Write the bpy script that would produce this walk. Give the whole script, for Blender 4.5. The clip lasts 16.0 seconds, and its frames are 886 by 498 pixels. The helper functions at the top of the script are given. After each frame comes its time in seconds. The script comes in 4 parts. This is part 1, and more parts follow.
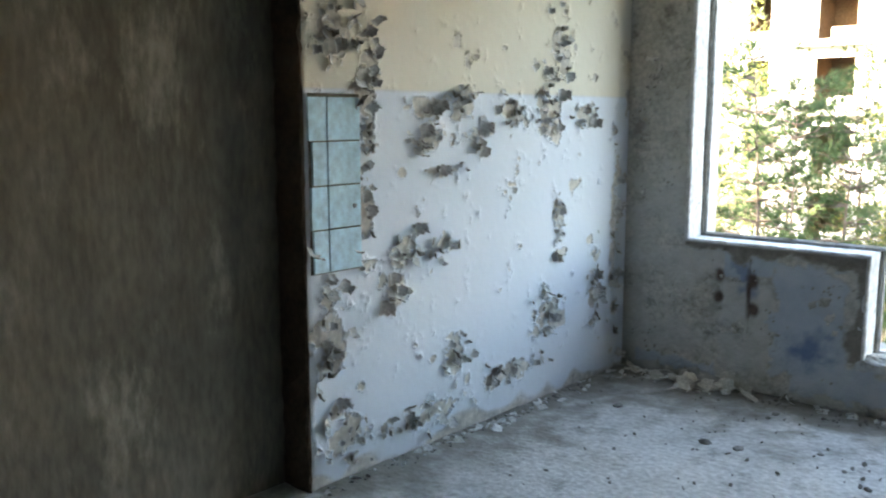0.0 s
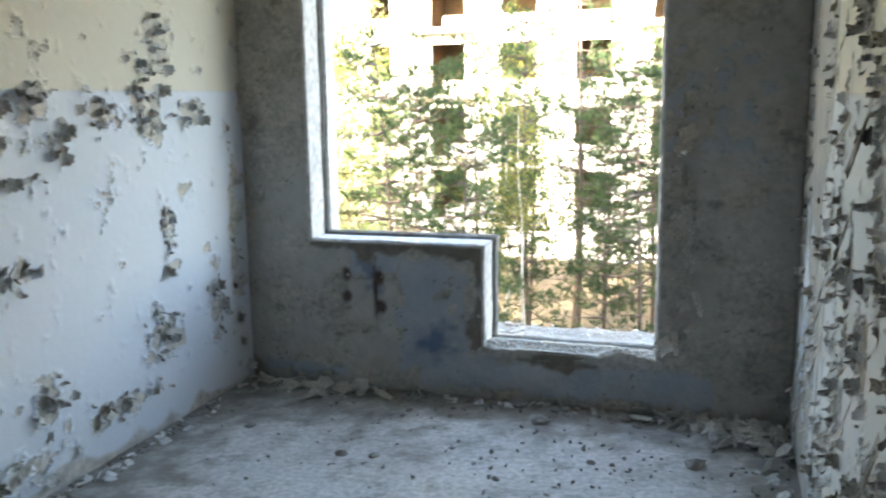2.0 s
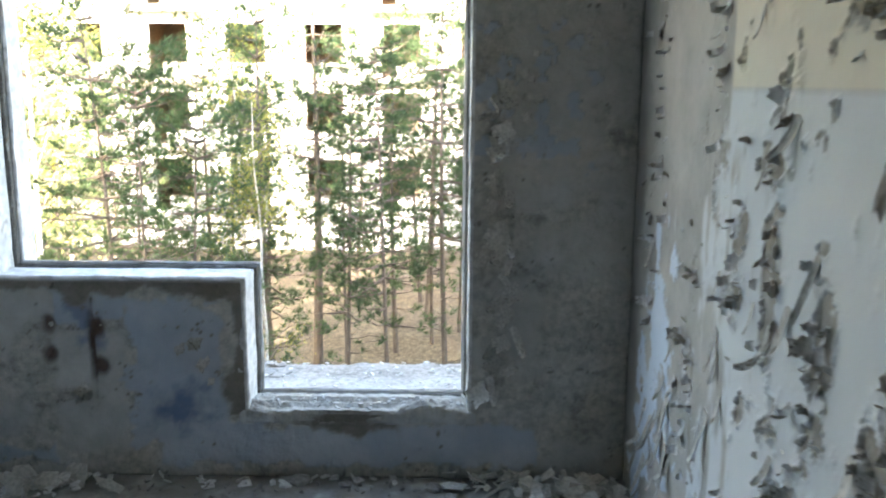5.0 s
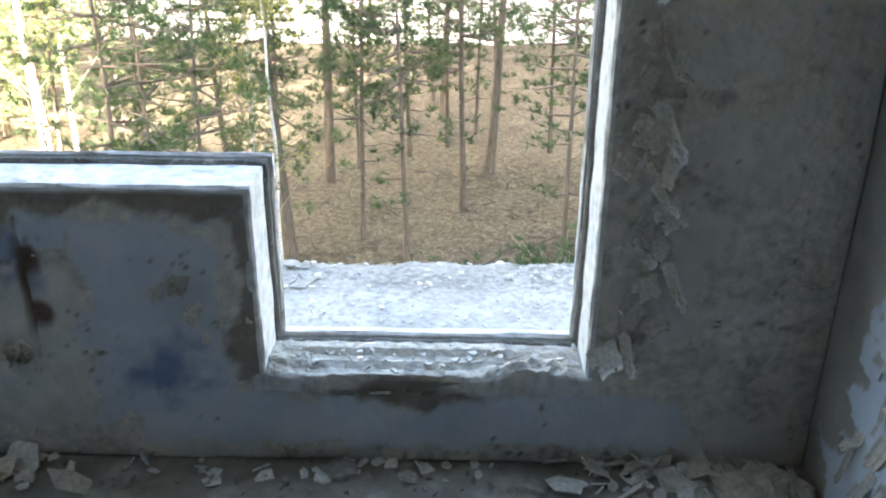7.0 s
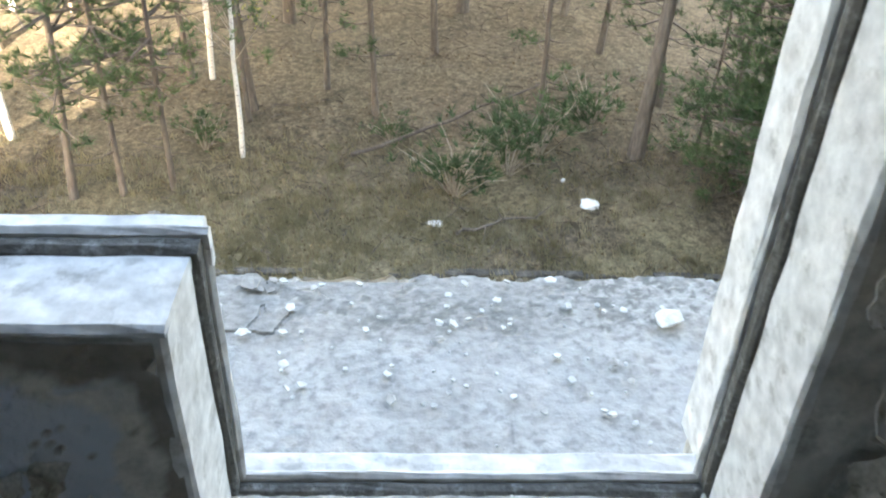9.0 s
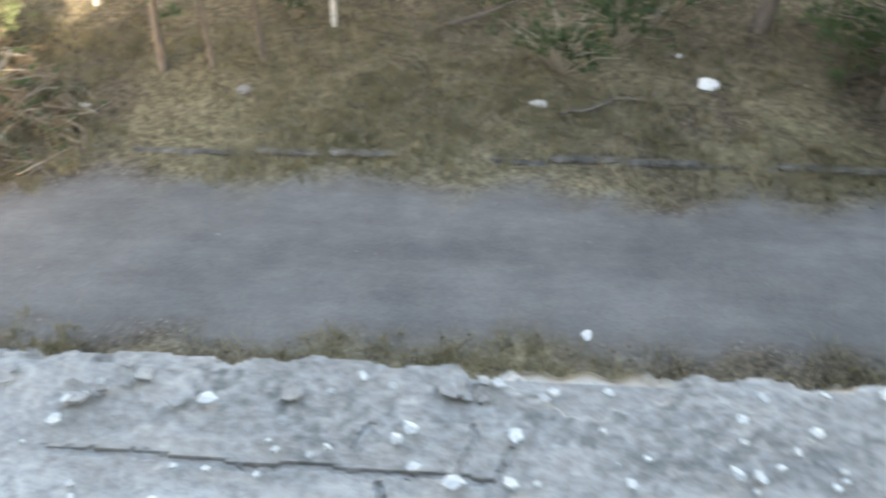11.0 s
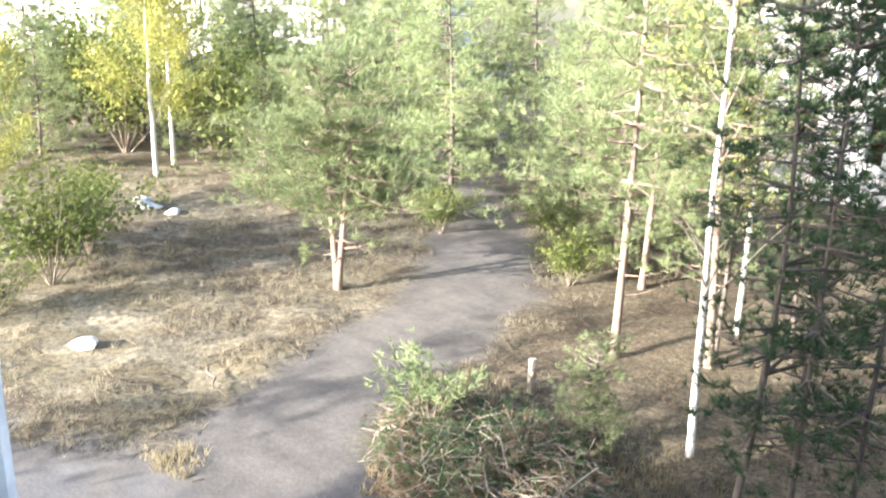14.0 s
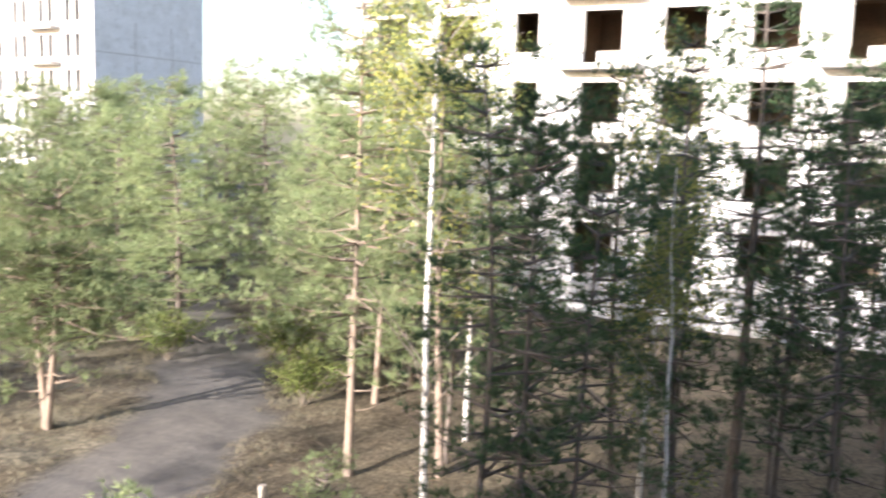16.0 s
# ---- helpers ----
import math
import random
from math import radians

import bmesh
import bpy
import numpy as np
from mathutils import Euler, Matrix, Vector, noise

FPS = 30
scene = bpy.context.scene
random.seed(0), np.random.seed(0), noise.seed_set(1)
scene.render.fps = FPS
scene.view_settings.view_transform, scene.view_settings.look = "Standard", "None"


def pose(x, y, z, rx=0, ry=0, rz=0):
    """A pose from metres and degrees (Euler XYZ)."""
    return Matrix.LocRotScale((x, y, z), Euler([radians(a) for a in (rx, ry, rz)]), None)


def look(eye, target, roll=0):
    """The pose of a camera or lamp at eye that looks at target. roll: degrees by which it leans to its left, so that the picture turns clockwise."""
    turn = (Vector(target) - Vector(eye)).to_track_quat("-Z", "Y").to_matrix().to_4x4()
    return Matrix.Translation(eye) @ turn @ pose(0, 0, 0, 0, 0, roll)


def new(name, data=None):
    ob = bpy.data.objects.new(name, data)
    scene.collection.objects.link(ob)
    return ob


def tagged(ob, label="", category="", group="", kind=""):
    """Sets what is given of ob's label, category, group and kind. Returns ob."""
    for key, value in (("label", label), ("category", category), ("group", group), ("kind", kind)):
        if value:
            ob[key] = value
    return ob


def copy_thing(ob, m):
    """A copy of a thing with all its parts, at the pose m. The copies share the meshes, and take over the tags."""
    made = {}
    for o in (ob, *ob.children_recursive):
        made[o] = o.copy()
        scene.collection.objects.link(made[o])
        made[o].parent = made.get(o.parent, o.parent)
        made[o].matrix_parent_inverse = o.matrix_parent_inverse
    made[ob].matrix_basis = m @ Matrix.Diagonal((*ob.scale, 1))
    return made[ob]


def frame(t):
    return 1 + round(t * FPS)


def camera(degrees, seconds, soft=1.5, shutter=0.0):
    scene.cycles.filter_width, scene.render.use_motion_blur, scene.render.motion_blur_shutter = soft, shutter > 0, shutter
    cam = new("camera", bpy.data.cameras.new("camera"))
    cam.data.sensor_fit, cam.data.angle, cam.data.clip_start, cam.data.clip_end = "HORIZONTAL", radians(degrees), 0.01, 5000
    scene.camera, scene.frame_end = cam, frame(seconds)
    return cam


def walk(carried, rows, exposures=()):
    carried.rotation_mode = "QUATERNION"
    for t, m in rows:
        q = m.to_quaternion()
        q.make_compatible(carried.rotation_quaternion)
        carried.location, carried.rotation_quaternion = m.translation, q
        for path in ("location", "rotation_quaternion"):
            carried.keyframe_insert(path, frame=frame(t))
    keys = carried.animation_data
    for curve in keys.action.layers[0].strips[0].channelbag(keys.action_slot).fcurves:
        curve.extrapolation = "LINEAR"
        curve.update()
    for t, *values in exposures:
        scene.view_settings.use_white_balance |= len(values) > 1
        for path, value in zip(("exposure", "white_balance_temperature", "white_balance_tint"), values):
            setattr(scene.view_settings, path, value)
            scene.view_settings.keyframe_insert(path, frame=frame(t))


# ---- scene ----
cam = camera(54.0, 16.0, soft=2.0, shutter=0.4)
PATH = [
    (0, (2.299, -4.035, 1.326), (0.986, -2.557, 1.025), -0.1),
    (0.5, (2.293, -3.995, 1.329), (1.064, -2.447, 1.023), -0.8),
    (1, (2.278, -3.925, 1.344), (1.211, -2.265, 1.019), -1.0),
    (1.5, (2.253, -3.847, 1.363), (1.474, -2.037, 1.019), -1.0),
    (2, (2.245, -3.716, 1.378), (1.626, -1.845, 1.035), -0.8),
    (2.5, (2.208, -3.653, 1.362), (1.853, -1.713, 1.03), 0.1),
    (3, (2.145, -3.566, 1.347), (2.142, -1.59, 1.04), 0.7),
    (3.5, (2.078, -3.474, 1.356), (2.212, -1.501, 1.057), 0.1),
    (6, (1.792, -2.289, 1.384), (1.696, -0.385, 0.779), 0.3),
    (6.5, (1.723, -1.987, 1.377), (1.672, -0.133, 0.613), -0.6),
    (7, (1.661, -1.762, 1.386), (1.632, 0.057, 0.555), 0.4),
    (8, (1.551, -1.225, 1.392), (1.586, 0.503, 0.385), 2.0),
    (10.5, (1.309, -0.184, 1.319), (1.386, 1.273, -0.049), 1.6),
    (11, (1.174, -0.01, 1.294), (1.062, 1.397, -0.123), -1.1),
    (11.5, (1.073, 0.078, 1.29), (0.507, 1.421, -0.08), -1.7),
    (12, (0.951, 0.147, 1.292), (0.007, 1.379, 0.031), -0.4),
    (12.5, (0.886, 0.164, 1.293), (-0.261, 1.408, 0.226), 0.2),
    (13, (0.895, 0.151, 1.303), (-0.384, 1.409, 0.419), 1.2),
    (13.5, (0.909, 0.145, 1.321), (-0.438, 1.466, 0.657), 1.2),
    (14, (0.92, 0.149, 1.333), (-0.44, 1.514, 0.798), 1.0),
    (14.5, (0.957, 0.164, 1.341), (-0.386, 1.579, 0.902), 1.0),
    (15, (1.034, 0.244, 1.349), (-0.232, 1.748, 0.98), 0.9),
    (15.5, (1.151, 0.311, 1.35), (0.006, 1.923, 1.049), 1.6),
    (16, (1.288, 0.342, 1.351), (0.354, 2.092, 1.096), 1.8),
]
walk(cam, [(t, look(e, g, r)) for t, e, g, r in PATH],
     [(0, 4.4, 7700, 12), (2, 4.2, 7800, 13), (3.5, 4.1, 7700, 13), (6, 4.2, 7400, 13), (8.2, 4.05, 7700, 12), (10.5, 3.3, 8000, 13), (11.5, 3.5, 7800, 12), (12.5, 3.4, 6700, 9), (13.5, 2.8, 6300, 12), (15, 2.1, 6300, 17), (16, 1.8, 6400, 18)])

# ---- world and light ----
SUN_WAY = Vector((0.25, 1.0, -0.325))
world = bpy.data.worlds.new("sky")
scene.world = world
world.use_nodes = True
sky = world.node_tree.nodes.new("ShaderNodeTexSky")
sky.sky_type, sky.sun_disc = "NISHITA", False
sky.sun_elevation, sky.sun_rotation = radians(17.5), math.pi + 0.245
sky.air_density, sky.dust_density = 1.0, 2.0
back = world.node_tree.nodes["Background"]
back.inputs["Strength"].default_value = 0.15
world.node_tree.links.new(sky.outputs[0], back.inputs[0])
lamp = bpy.data.lights.new("sun", "SUN")
lamp.energy, lamp.angle, lamp.color = 4.7, radians(0.5), (1.0, 0.95, 0.87)
sun = new("sun", lamp)
sun.matrix_world = look((0, -60, 60), Vector((0, -60, 60)) + SUN_WAY)


# ---- materials ----
def shader(name, c1, c2, scale=6.0, rough=0.9, bump=0.3, fine=60.0, detail=6.0, stretch=(1, 1, 1), c3=None, spread=(0.35, 0.65), metal=0.0, vary=0.0, glow=0.0):
    """A surface of two colours at two scales with fine relief; c3: sparse stains; vary: shift from piece to piece."""
    m = bpy.data.materials.new(name)
    m.use_nodes = True
    nt = m.node_tree
    n, link = nt.nodes, nt.links.new
    bsdf = n["Principled BSDF"]
    co = n.new("ShaderNodeTexCoord")
    mp = n.new("ShaderNodeMapping")
    mp.inputs["Scale"].default_value = stretch
    link(co.outputs["Object"], mp.inputs[0])
    big = n.new("ShaderNodeTexNoise")
    big.inputs["Scale"].default_value, big.inputs["Detail"].default_value, big.inputs["Roughness"].default_value = scale, detail, 0.65
    small = n.new("ShaderNodeTexNoise")
    small.inputs["Scale"].default_value, small.inputs["Detail"].default_value = fine, 5
    link(mp.outputs[0], big.inputs[0])
    link(mp.outputs[0], small.inputs[0])
    ramp = n.new("ShaderNodeMapRange")
    ramp.inputs[1].default_value, ramp.inputs[2].default_value = spread
    link(big.outputs[0], ramp.inputs[0])
    mix = n.new("ShaderNodeMix")
    mix.data_type = "RGBA"
    link(ramp.outputs[0], mix.inputs[0])
    mix.inputs[6].default_value, mix.inputs[7].default_value = (*c1, 1), (*c2, 1)
    out = mix.outputs[2]
    if c3:
        spot = n.new("ShaderNodeTexNoise")
        spot.inputs["Scale"].default_value, spot.inputs["Detail"].default_value, spot.inputs["Roughness"].default_value = scale * 2.3, 8, 0.7
        link(mp.outputs[0], spot.inputs[0])
        sr = n.new("ShaderNodeMapRange")
        sr.inputs[1].default_value, sr.inputs[2].default_value = 0.54, 0.66
        link(spot.outputs[0], sr.inputs[0])
        m3 = n.new("ShaderNodeMix")
        m3.data_type = "RGBA"
        link(sr.outputs[0], m3.inputs[0])
        link(out, m3.inputs[6])
        m3.inputs[7].default_value = (*c3, 1)
        out = m3.outputs[2]
    grain = n.new("ShaderNodeMix")
    grain.data_type, grain.blend_type = "RGBA", "MULTIPLY"
    gr = n.new("ShaderNodeMapRange")
    gr.inputs[1].default_value, gr.inputs[2].default_value, gr.inputs[3].default_value, gr.inputs[4].default_value = 0.3, 0.7, 0.72, 1.12
    link(small.outputs[0], gr.inputs[0])
    grain.inputs[0].default_value = 1
    link(out, grain.inputs[6])
    link(gr.outputs[0], grain.inputs[7])
    out = grain.outputs[2]
    if vary:
        info = n.new("ShaderNodeObjectInfo")
        hv = n.new("ShaderNodeHueSaturation")
        vr = n.new("ShaderNodeMapRange")
        vr.inputs[3].default_value, vr.inputs[4].default_value = 1 - vary, 1 + vary
        link(info.outputs["Random"], vr.inputs[0])
        link(vr.outputs[0], hv.inputs["Value"])
        link(out, hv.inputs["Color"])
        out = hv.outputs[0]
    link(out, bsdf.inputs["Base Color"])
    bsdf.inputs["Roughness"].default_value, bsdf.inputs["Metallic"].default_value = rough, metal
    bsdf.inputs["Specular IOR Level"].default_value = 0.25
    if bump:
        b = n.new("ShaderNodeBump")
        b.inputs["Strength"].default_value, b.inputs["Distance"].default_value = bump, 0.01
        link(small.outputs[0], b.inputs["Height"])
        link(b.outputs[0], bsdf.inputs["Normal"])
    m["out"] = 0
    return m


def masked(name, layers, base, bump=0.35, fine=70.0, rough=0.88, stain=None):
    """A surface whose layers (attribute, colour, colour) lie over a base pair of colours, each with its own blotches."""
    m = shader(name, *base, scale=3.0, bump=bump, fine=fine, rough=rough, c3=stain)
    nt = m.node_tree
    n, link = nt.nodes, nt.links.new
    bsdf = n["Principled BSDF"]
    co = n.new("ShaderNodeTexCoord")
    source = bsdf.inputs["Base Color"].links[0].from_socket
    for i, (attr, ca, cb, scale) in enumerate(layers):
        at = n.new("ShaderNodeAttribute")
        at.attribute_name = attr
        nz = n.new("ShaderNodeTexNoise")
        nz.inputs["Scale"].default_value, nz.inputs["Detail"].default_value, nz.inputs["Roughness"].default_value = scale, 7, 0.65
        link(co.outputs["Object"], nz.inputs[0])
        mr = n.new("ShaderNodeMapRange")
        mr.inputs[1].default_value, mr.inputs[2].default_value = 0.35, 0.65
        link(nz.outputs[0], mr.inputs[0])
        two = n.new("ShaderNodeMix")
        two.data_type = "RGBA"
        two.inputs[6].default_value, two.inputs[7].default_value = (*ca, 1), (*cb, 1)
        link(mr.outputs[0], two.inputs[0])
        over = n.new("ShaderNodeMix")
        over.data_type = "RGBA"
        link(at.outputs["Fac"], over.inputs[0])
        link(source, over.inputs[6])
        link(two.outputs[2], over.inputs[7])
        source = over.outputs[2]
    link(source, bsdf.inputs["Base Color"])
    return m


def leafy(name, c1, c2, scale=1.2, through_light=0.35):
    """Foliage: two greens by clump, and some light through the leaf."""
    m = shader(name, c1, c2, scale=scale, rough=0.7, bump=0, fine=9, vary=0.18)
    nt = m.node_tree
    n, link = nt.nodes, nt.links.new
    bsdf = n["Principled BSDF"]
    tr = n.new("ShaderNodeBsdfTranslucent")
    link(bsdf.inputs["Base Color"].links[0].from_socket, tr.inputs[0])
    mx = n.new("ShaderNodeMixShader")
    mx.inputs[0].default_value = through_light
    link(bsdf.outputs[0], mx.inputs[1])
    link(tr.outputs[0], mx.inputs[2])
    link(mx.outputs[0], n["Material Output"].inputs[0])
    return m


CREAM, CREAM2 = (0.70, 0.66, 0.60), (0.60, 0.56, 0.51)
M_LEFT = masked("peeling_paint", [("upper", (0.76, 0.72, 0.62), (0.72, 0.67, 0.57), 1.5), ("lower", (0.73, 0.77, 0.83), (0.69, 0.74, 0.80), 1.5),
                                  ("dirt_dark", (0.42, 0.40, 0.37), (0.33, 0.31, 0.29), 9)], (CREAM, CREAM2), bump=0.1, fine=30)
M_RIGHT = masked("flaking_grey_paint", [("upper", (0.72, 0.67, 0.56), (0.67, 0.62, 0.52), 1.5), ("lower", (0.66, 0.68, 0.68), (0.61, 0.63, 0.64), 1.5), ("plaster", (0.50, 0.48, 0.44), (0.37, 0.355, 0.325), 5),
                                        ("blue", (0.62, 0.70, 0.78), (0.55, 0.63, 0.72), 4), ("dirt_dark", (0.24, 0.22, 0.19), (0.33, 0.31, 0.28), 9)], ((0.44, 0.41, 0.36), (0.32, 0.295, 0.26)), bump=0.06, fine=35)
M_WINDOW_WALL = masked("bare_plaster", [("pale", (0.54, 0.53, 0.50), (0.44, 0.43, 0.40), 12), ("blue", (0.48, 0.51, 0.545), (0.38, 0.42, 0.48), 5), ("deep", (0.07, 0.13, 0.27), (0.12, 0.18, 0.30), 14),
                                        ("chip", (0.19, 0.168, 0.14), (0.28, 0.25, 0.215), 22), ("rust", (0.08, 0.05, 0.04), (0.13, 0.09, 0.07), 30)], ((0.43, 0.405, 0.36), (0.60, 0.57, 0.515)), bump=0.7, fine=45, stain=(0.29, 0.27, 0.24))
# Dark plaster with sparse paler blotches, drawn out upright.
M_DARK_WALL = shader("dark_plaster", (0.13, 0.12, 0.092), (0.22, 0.20, 0.155), scale=2.2, fine=45, stretch=(1, 1, 0.35), c3=(0.30, 0.28, 0.225), bump=0.4)
M_BROWN = shader("brown_wall_edge", (0.075, 0.05, 0.035), (0.13, 0.09, 0.06), scale=5, fine=50, bump=0.6)
M_FLOOR = masked("dusty_concrete", [("dirt_dark", (0.20, 0.185, 0.16), (0.29, 0.27, 0.24), 12)], ((0.66, 0.65, 0.635), (0.55, 0.545, 0.53)), bump=0.6, fine=40, stain=(0.36, 0.35, 0.33))
M_CEIL = shader("old_ceiling", (0.5, 0.49, 0.46), (0.6, 0.59, 0.55), scale=2)
M_WHITE = shader("white_lime_paint", (0.74, 0.735, 0.725), (0.64, 0.635, 0.625), scale=8, c3=(0.46, 0.45, 0.43), fine=30, bump=0.25)
M_GROOVE = shader("weathered_dark_wood", (0.10, 0.095, 0.085), (0.17, 0.16, 0.145), scale=14, fine=80, c3=(0.3, 0.3, 0.29), bump=0.6)
M_DUSTY = shader("dusty_sill", (0.36, 0.355, 0.34), (0.52, 0.515, 0.50), scale=12, c3=(0.24, 0.23, 0.21), fine=60, bump=0.9)
M_TILE = shader("blue_glazed_tile", (0.57, 0.79, 0.88), (0.53, 0.75, 0.85), scale=5, rough=0.22, bump=0.05, fine=30, vary=0.04)
M_MORTAR = shader("tile_mortar", (0.13, 0.115, 0.09), (0.20, 0.18, 0.14), scale=20, bump=0.6)
M_FLAKE = shader("curled_paint", (0.70, 0.70, 0.69), (0.62, 0.62, 0.61), scale=18, fine=70, vary=0.2)
M_FLAKE_GREY = shader("curled_grey_paint", (0.52, 0.50, 0.46), (0.60, 0.58, 0.54), scale=18, fine=70, vary=0.2)
# Plaster-brown flake backs, darkened in colour as the side turned from the window.
M_FLAKE_BACK = shader("shaded_plaster_side", (0.40, 0.37, 0.32), (0.30, 0.275, 0.24), scale=22, fine=70)
M_RUBBLE = shader("rubble", (0.26, 0.25, 0.23), (0.38, 0.36, 0.34), scale=20, vary=0.3)
M_CHIP = shader("white_chip", (0.72, 0.72, 0.70), (0.60, 0.60, 0.58), scale=20, vary=0.1)
M_LEDGE = masked("ledge_concrete", [("screed", (0.44, 0.435, 0.42), (0.35, 0.345, 0.335), 7), ("moss", (0.15, 0.15, 0.14), (0.25, 0.245, 0.23), 18), ("crack", (0.06, 0.06, 0.055), (0.10, 0.095, 0.09), 20), ("chip", (0.55, 0.48, 0.39), (0.64, 0.60, 0.54), 12)],
                 ((0.29, 0.28, 0.265), (0.40, 0.39, 0.37)), bump=0.6, fine=45, stain=(0.30, 0.295, 0.28))
M_FACADE = shader("white_panel", (0.70, 0.70, 0.70), (0.60, 0.60, 0.59), scale=0.8, fine=12, bump=0.2, c3=(0.5, 0.49, 0.47))
M_BLOCK_IN = shader("stripped_interior", (0.20, 0.16, 0.12), (0.30, 0.22, 0.15), scale=1.0, fine=10)
M_SLAB = shader("concrete_slab", (0.33, 0.32, 0.30), (0.45, 0.43, 0.40), scale=2, fine=20)
M_GROUND = masked("forest_floor", [("grass", (0.175, 0.142, 0.085), (0.125, 0.108, 0.06), 1.1), ("straw", (0.29, 0.255, 0.178), (0.10, 0.09, 0.068), 2.2), ("road", (0.115, 0.112, 0.108), (0.165, 0.158, 0.15), 0.9), ("soil", (0.105, 0.097, 0.088), (0.155, 0.14, 0.123), 1.4)],
                  ((0.072, 0.057, 0.039), (0.108, 0.085, 0.057)), bump=0.8, fine=14)


def speckle(m, attr):
    """Strewn needles, leaves and crumbs: a coarse and a fine mottling, weaker and drawn out along x where attr lies."""
    nt = m.node_tree
    n, link = nt.nodes, nt.links.new
    bsdf = n["Principled BSDF"]
    co, at = n.new("ShaderNodeTexCoord"), n.new("ShaderNodeAttribute")
    at.attribute_name = attr
    source = bsdf.inputs["Base Color"].links[0].from_socket
    for scale, stretch, low, high, on_road in ((7.0, (1, 1, 1), 0.5, 1.5, False), (26.0, (1, 1, 1), 0.6, 1.45, False), (1.1, (0.35, 1.3, 1), 0.84, 1.14, True), (30.0, (1, 1, 1), 0.85, 1.15, True)):
        mp, nz, mr = n.new("ShaderNodeMapping"), n.new("ShaderNodeTexNoise"), n.new("ShaderNodeMapRange")
        mp.inputs["Scale"].default_value = stretch
        nz.inputs["Scale"].default_value, nz.inputs["Detail"].default_value, nz.inputs["Roughness"].default_value = scale, 6, 0.7
        for k, v in ((1, 0.36), (2, 0.64), (3, low), (4, high)):
            mr.inputs[k].default_value = v
        link(co.outputs["Object"], mp.inputs[0])
        link(mp.outputs[0], nz.inputs[0])
        link(nz.outputs[0], mr.inputs[0])
        mx = n.new("ShaderNodeMix")
        mx.data_type, mx.blend_type = "RGBA", "MULTIPLY"
        if on_road:
            link(at.outputs["Fac"], mx.inputs[0])
        else:
            inv = n.new("ShaderNodeMath")
            inv.operation = "SUBTRACT"
            inv.inputs[0].default_value = 1.0
            link(at.outputs["Fac"], inv.inputs[1])
            link(inv.outputs[0], mx.inputs[0])
        link(source, mx.inputs[6])
        link(mr.outputs[0], mx.inputs[7])
        source = mx.outputs[2]
    link(source, bsdf.inputs["Base Color"])


speckle(M_GROUND, "trodden")
M_KERB = shader("kerb_stone", (0.17, 0.16, 0.14), (0.06, 0.055, 0.048), scale=5, fine=30, vary=0.25)
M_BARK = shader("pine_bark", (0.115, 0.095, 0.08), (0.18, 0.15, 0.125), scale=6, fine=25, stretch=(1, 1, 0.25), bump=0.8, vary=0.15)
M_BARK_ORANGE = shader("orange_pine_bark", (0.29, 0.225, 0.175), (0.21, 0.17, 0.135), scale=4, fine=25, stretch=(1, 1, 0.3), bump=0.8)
M_BIRCH = shader("birch_bark", (0.72, 0.70, 0.66), (0.60, 0.58, 0.54), scale=4, fine=18, stretch=(1, 1, 3.0), c3=(0.07, 0.06, 0.055), bump=0.4)
M_TWIG = shader("grey_twig", (0.28, 0.235, 0.19), (0.40, 0.35, 0.285), scale=3, fine=20)
# One needle green, darkened for pines in shade and lightened for those in sun.
M_NEEDLE = leafy("shaded_pine_needles", (0.055, 0.098, 0.045), (0.105, 0.155, 0.07))
M_NEEDLE_LIT = leafy("sunlit_pine_needles", (0.185, 0.25, 0.118), (0.34, 0.39, 0.195))
M_NEEDLE_DEAD = leafy("dead_needles", (0.23, 0.155, 0.095), (0.15, 0.125, 0.09))
M_BIRCH_LEAF = leafy("birch_leaves", (0.38, 0.36, 0.10), (0.27, 0.31, 0.09), through_light=0.45)
M_BUSH = leafy("shrub_leaves", (0.13, 0.18, 0.05), (0.20, 0.22, 0.07), through_light=0.4)
M_GRASS = leafy("dry_grass", (0.31, 0.265, 0.17), (0.20, 0.175, 0.10), scale=0.8, through_light=0.25)
M_STRAW = leafy("straw_grass", (0.25, 0.225, 0.16), (0.155, 0.145, 0.10), scale=0.8, through_light=0.2)
M_LEAF_LITTER = leafy("leaf_litter", (0.17, 0.122, 0.07), (0.115, 0.082, 0.048), through_light=0.1)


# ---- builders ----
def mesh_of(name, verts, faces, mat, smooth=False):
    me = bpy.data.meshes.new(name)
    me.from_pydata([tuple(map(float, v)) for v in verts], [], [tuple(map(int, f)) for f in faces])
    me.materials.append(mat)
    if smooth:
        me.polygons.foreach_set("use_smooth", [True] * len(me.polygons))
    me.update()
    return me


def child(ob, parent):
    ob.parent = parent
    return ob


def part(name, me, parent, label=""):
    return tagged(child(new(name, me), parent), label)


def lattice(x, y, freq, seed):
    """Smooth value noise in 0..1 on numpy arrays."""
    r = np.random.RandomState(seed).rand(256, 256)
    u, v = np.asarray(x) * freq + 37.3, np.asarray(y) * freq + 71.9
    i, j = np.floor(u).astype(int), np.floor(v).astype(int)
    a, b = u - i, v - j
    a, b = a * a * (3 - 2 * a), b * b * (3 - 2 * b)
    g = lambda p, q: r[p % 256, q % 256]
    return (g(i, j) * (1 - a) + g(i + 1, j) * a) * (1 - b) + (g(i, j + 1) * (1 - a) + g(i + 1, j + 1) * a) * b


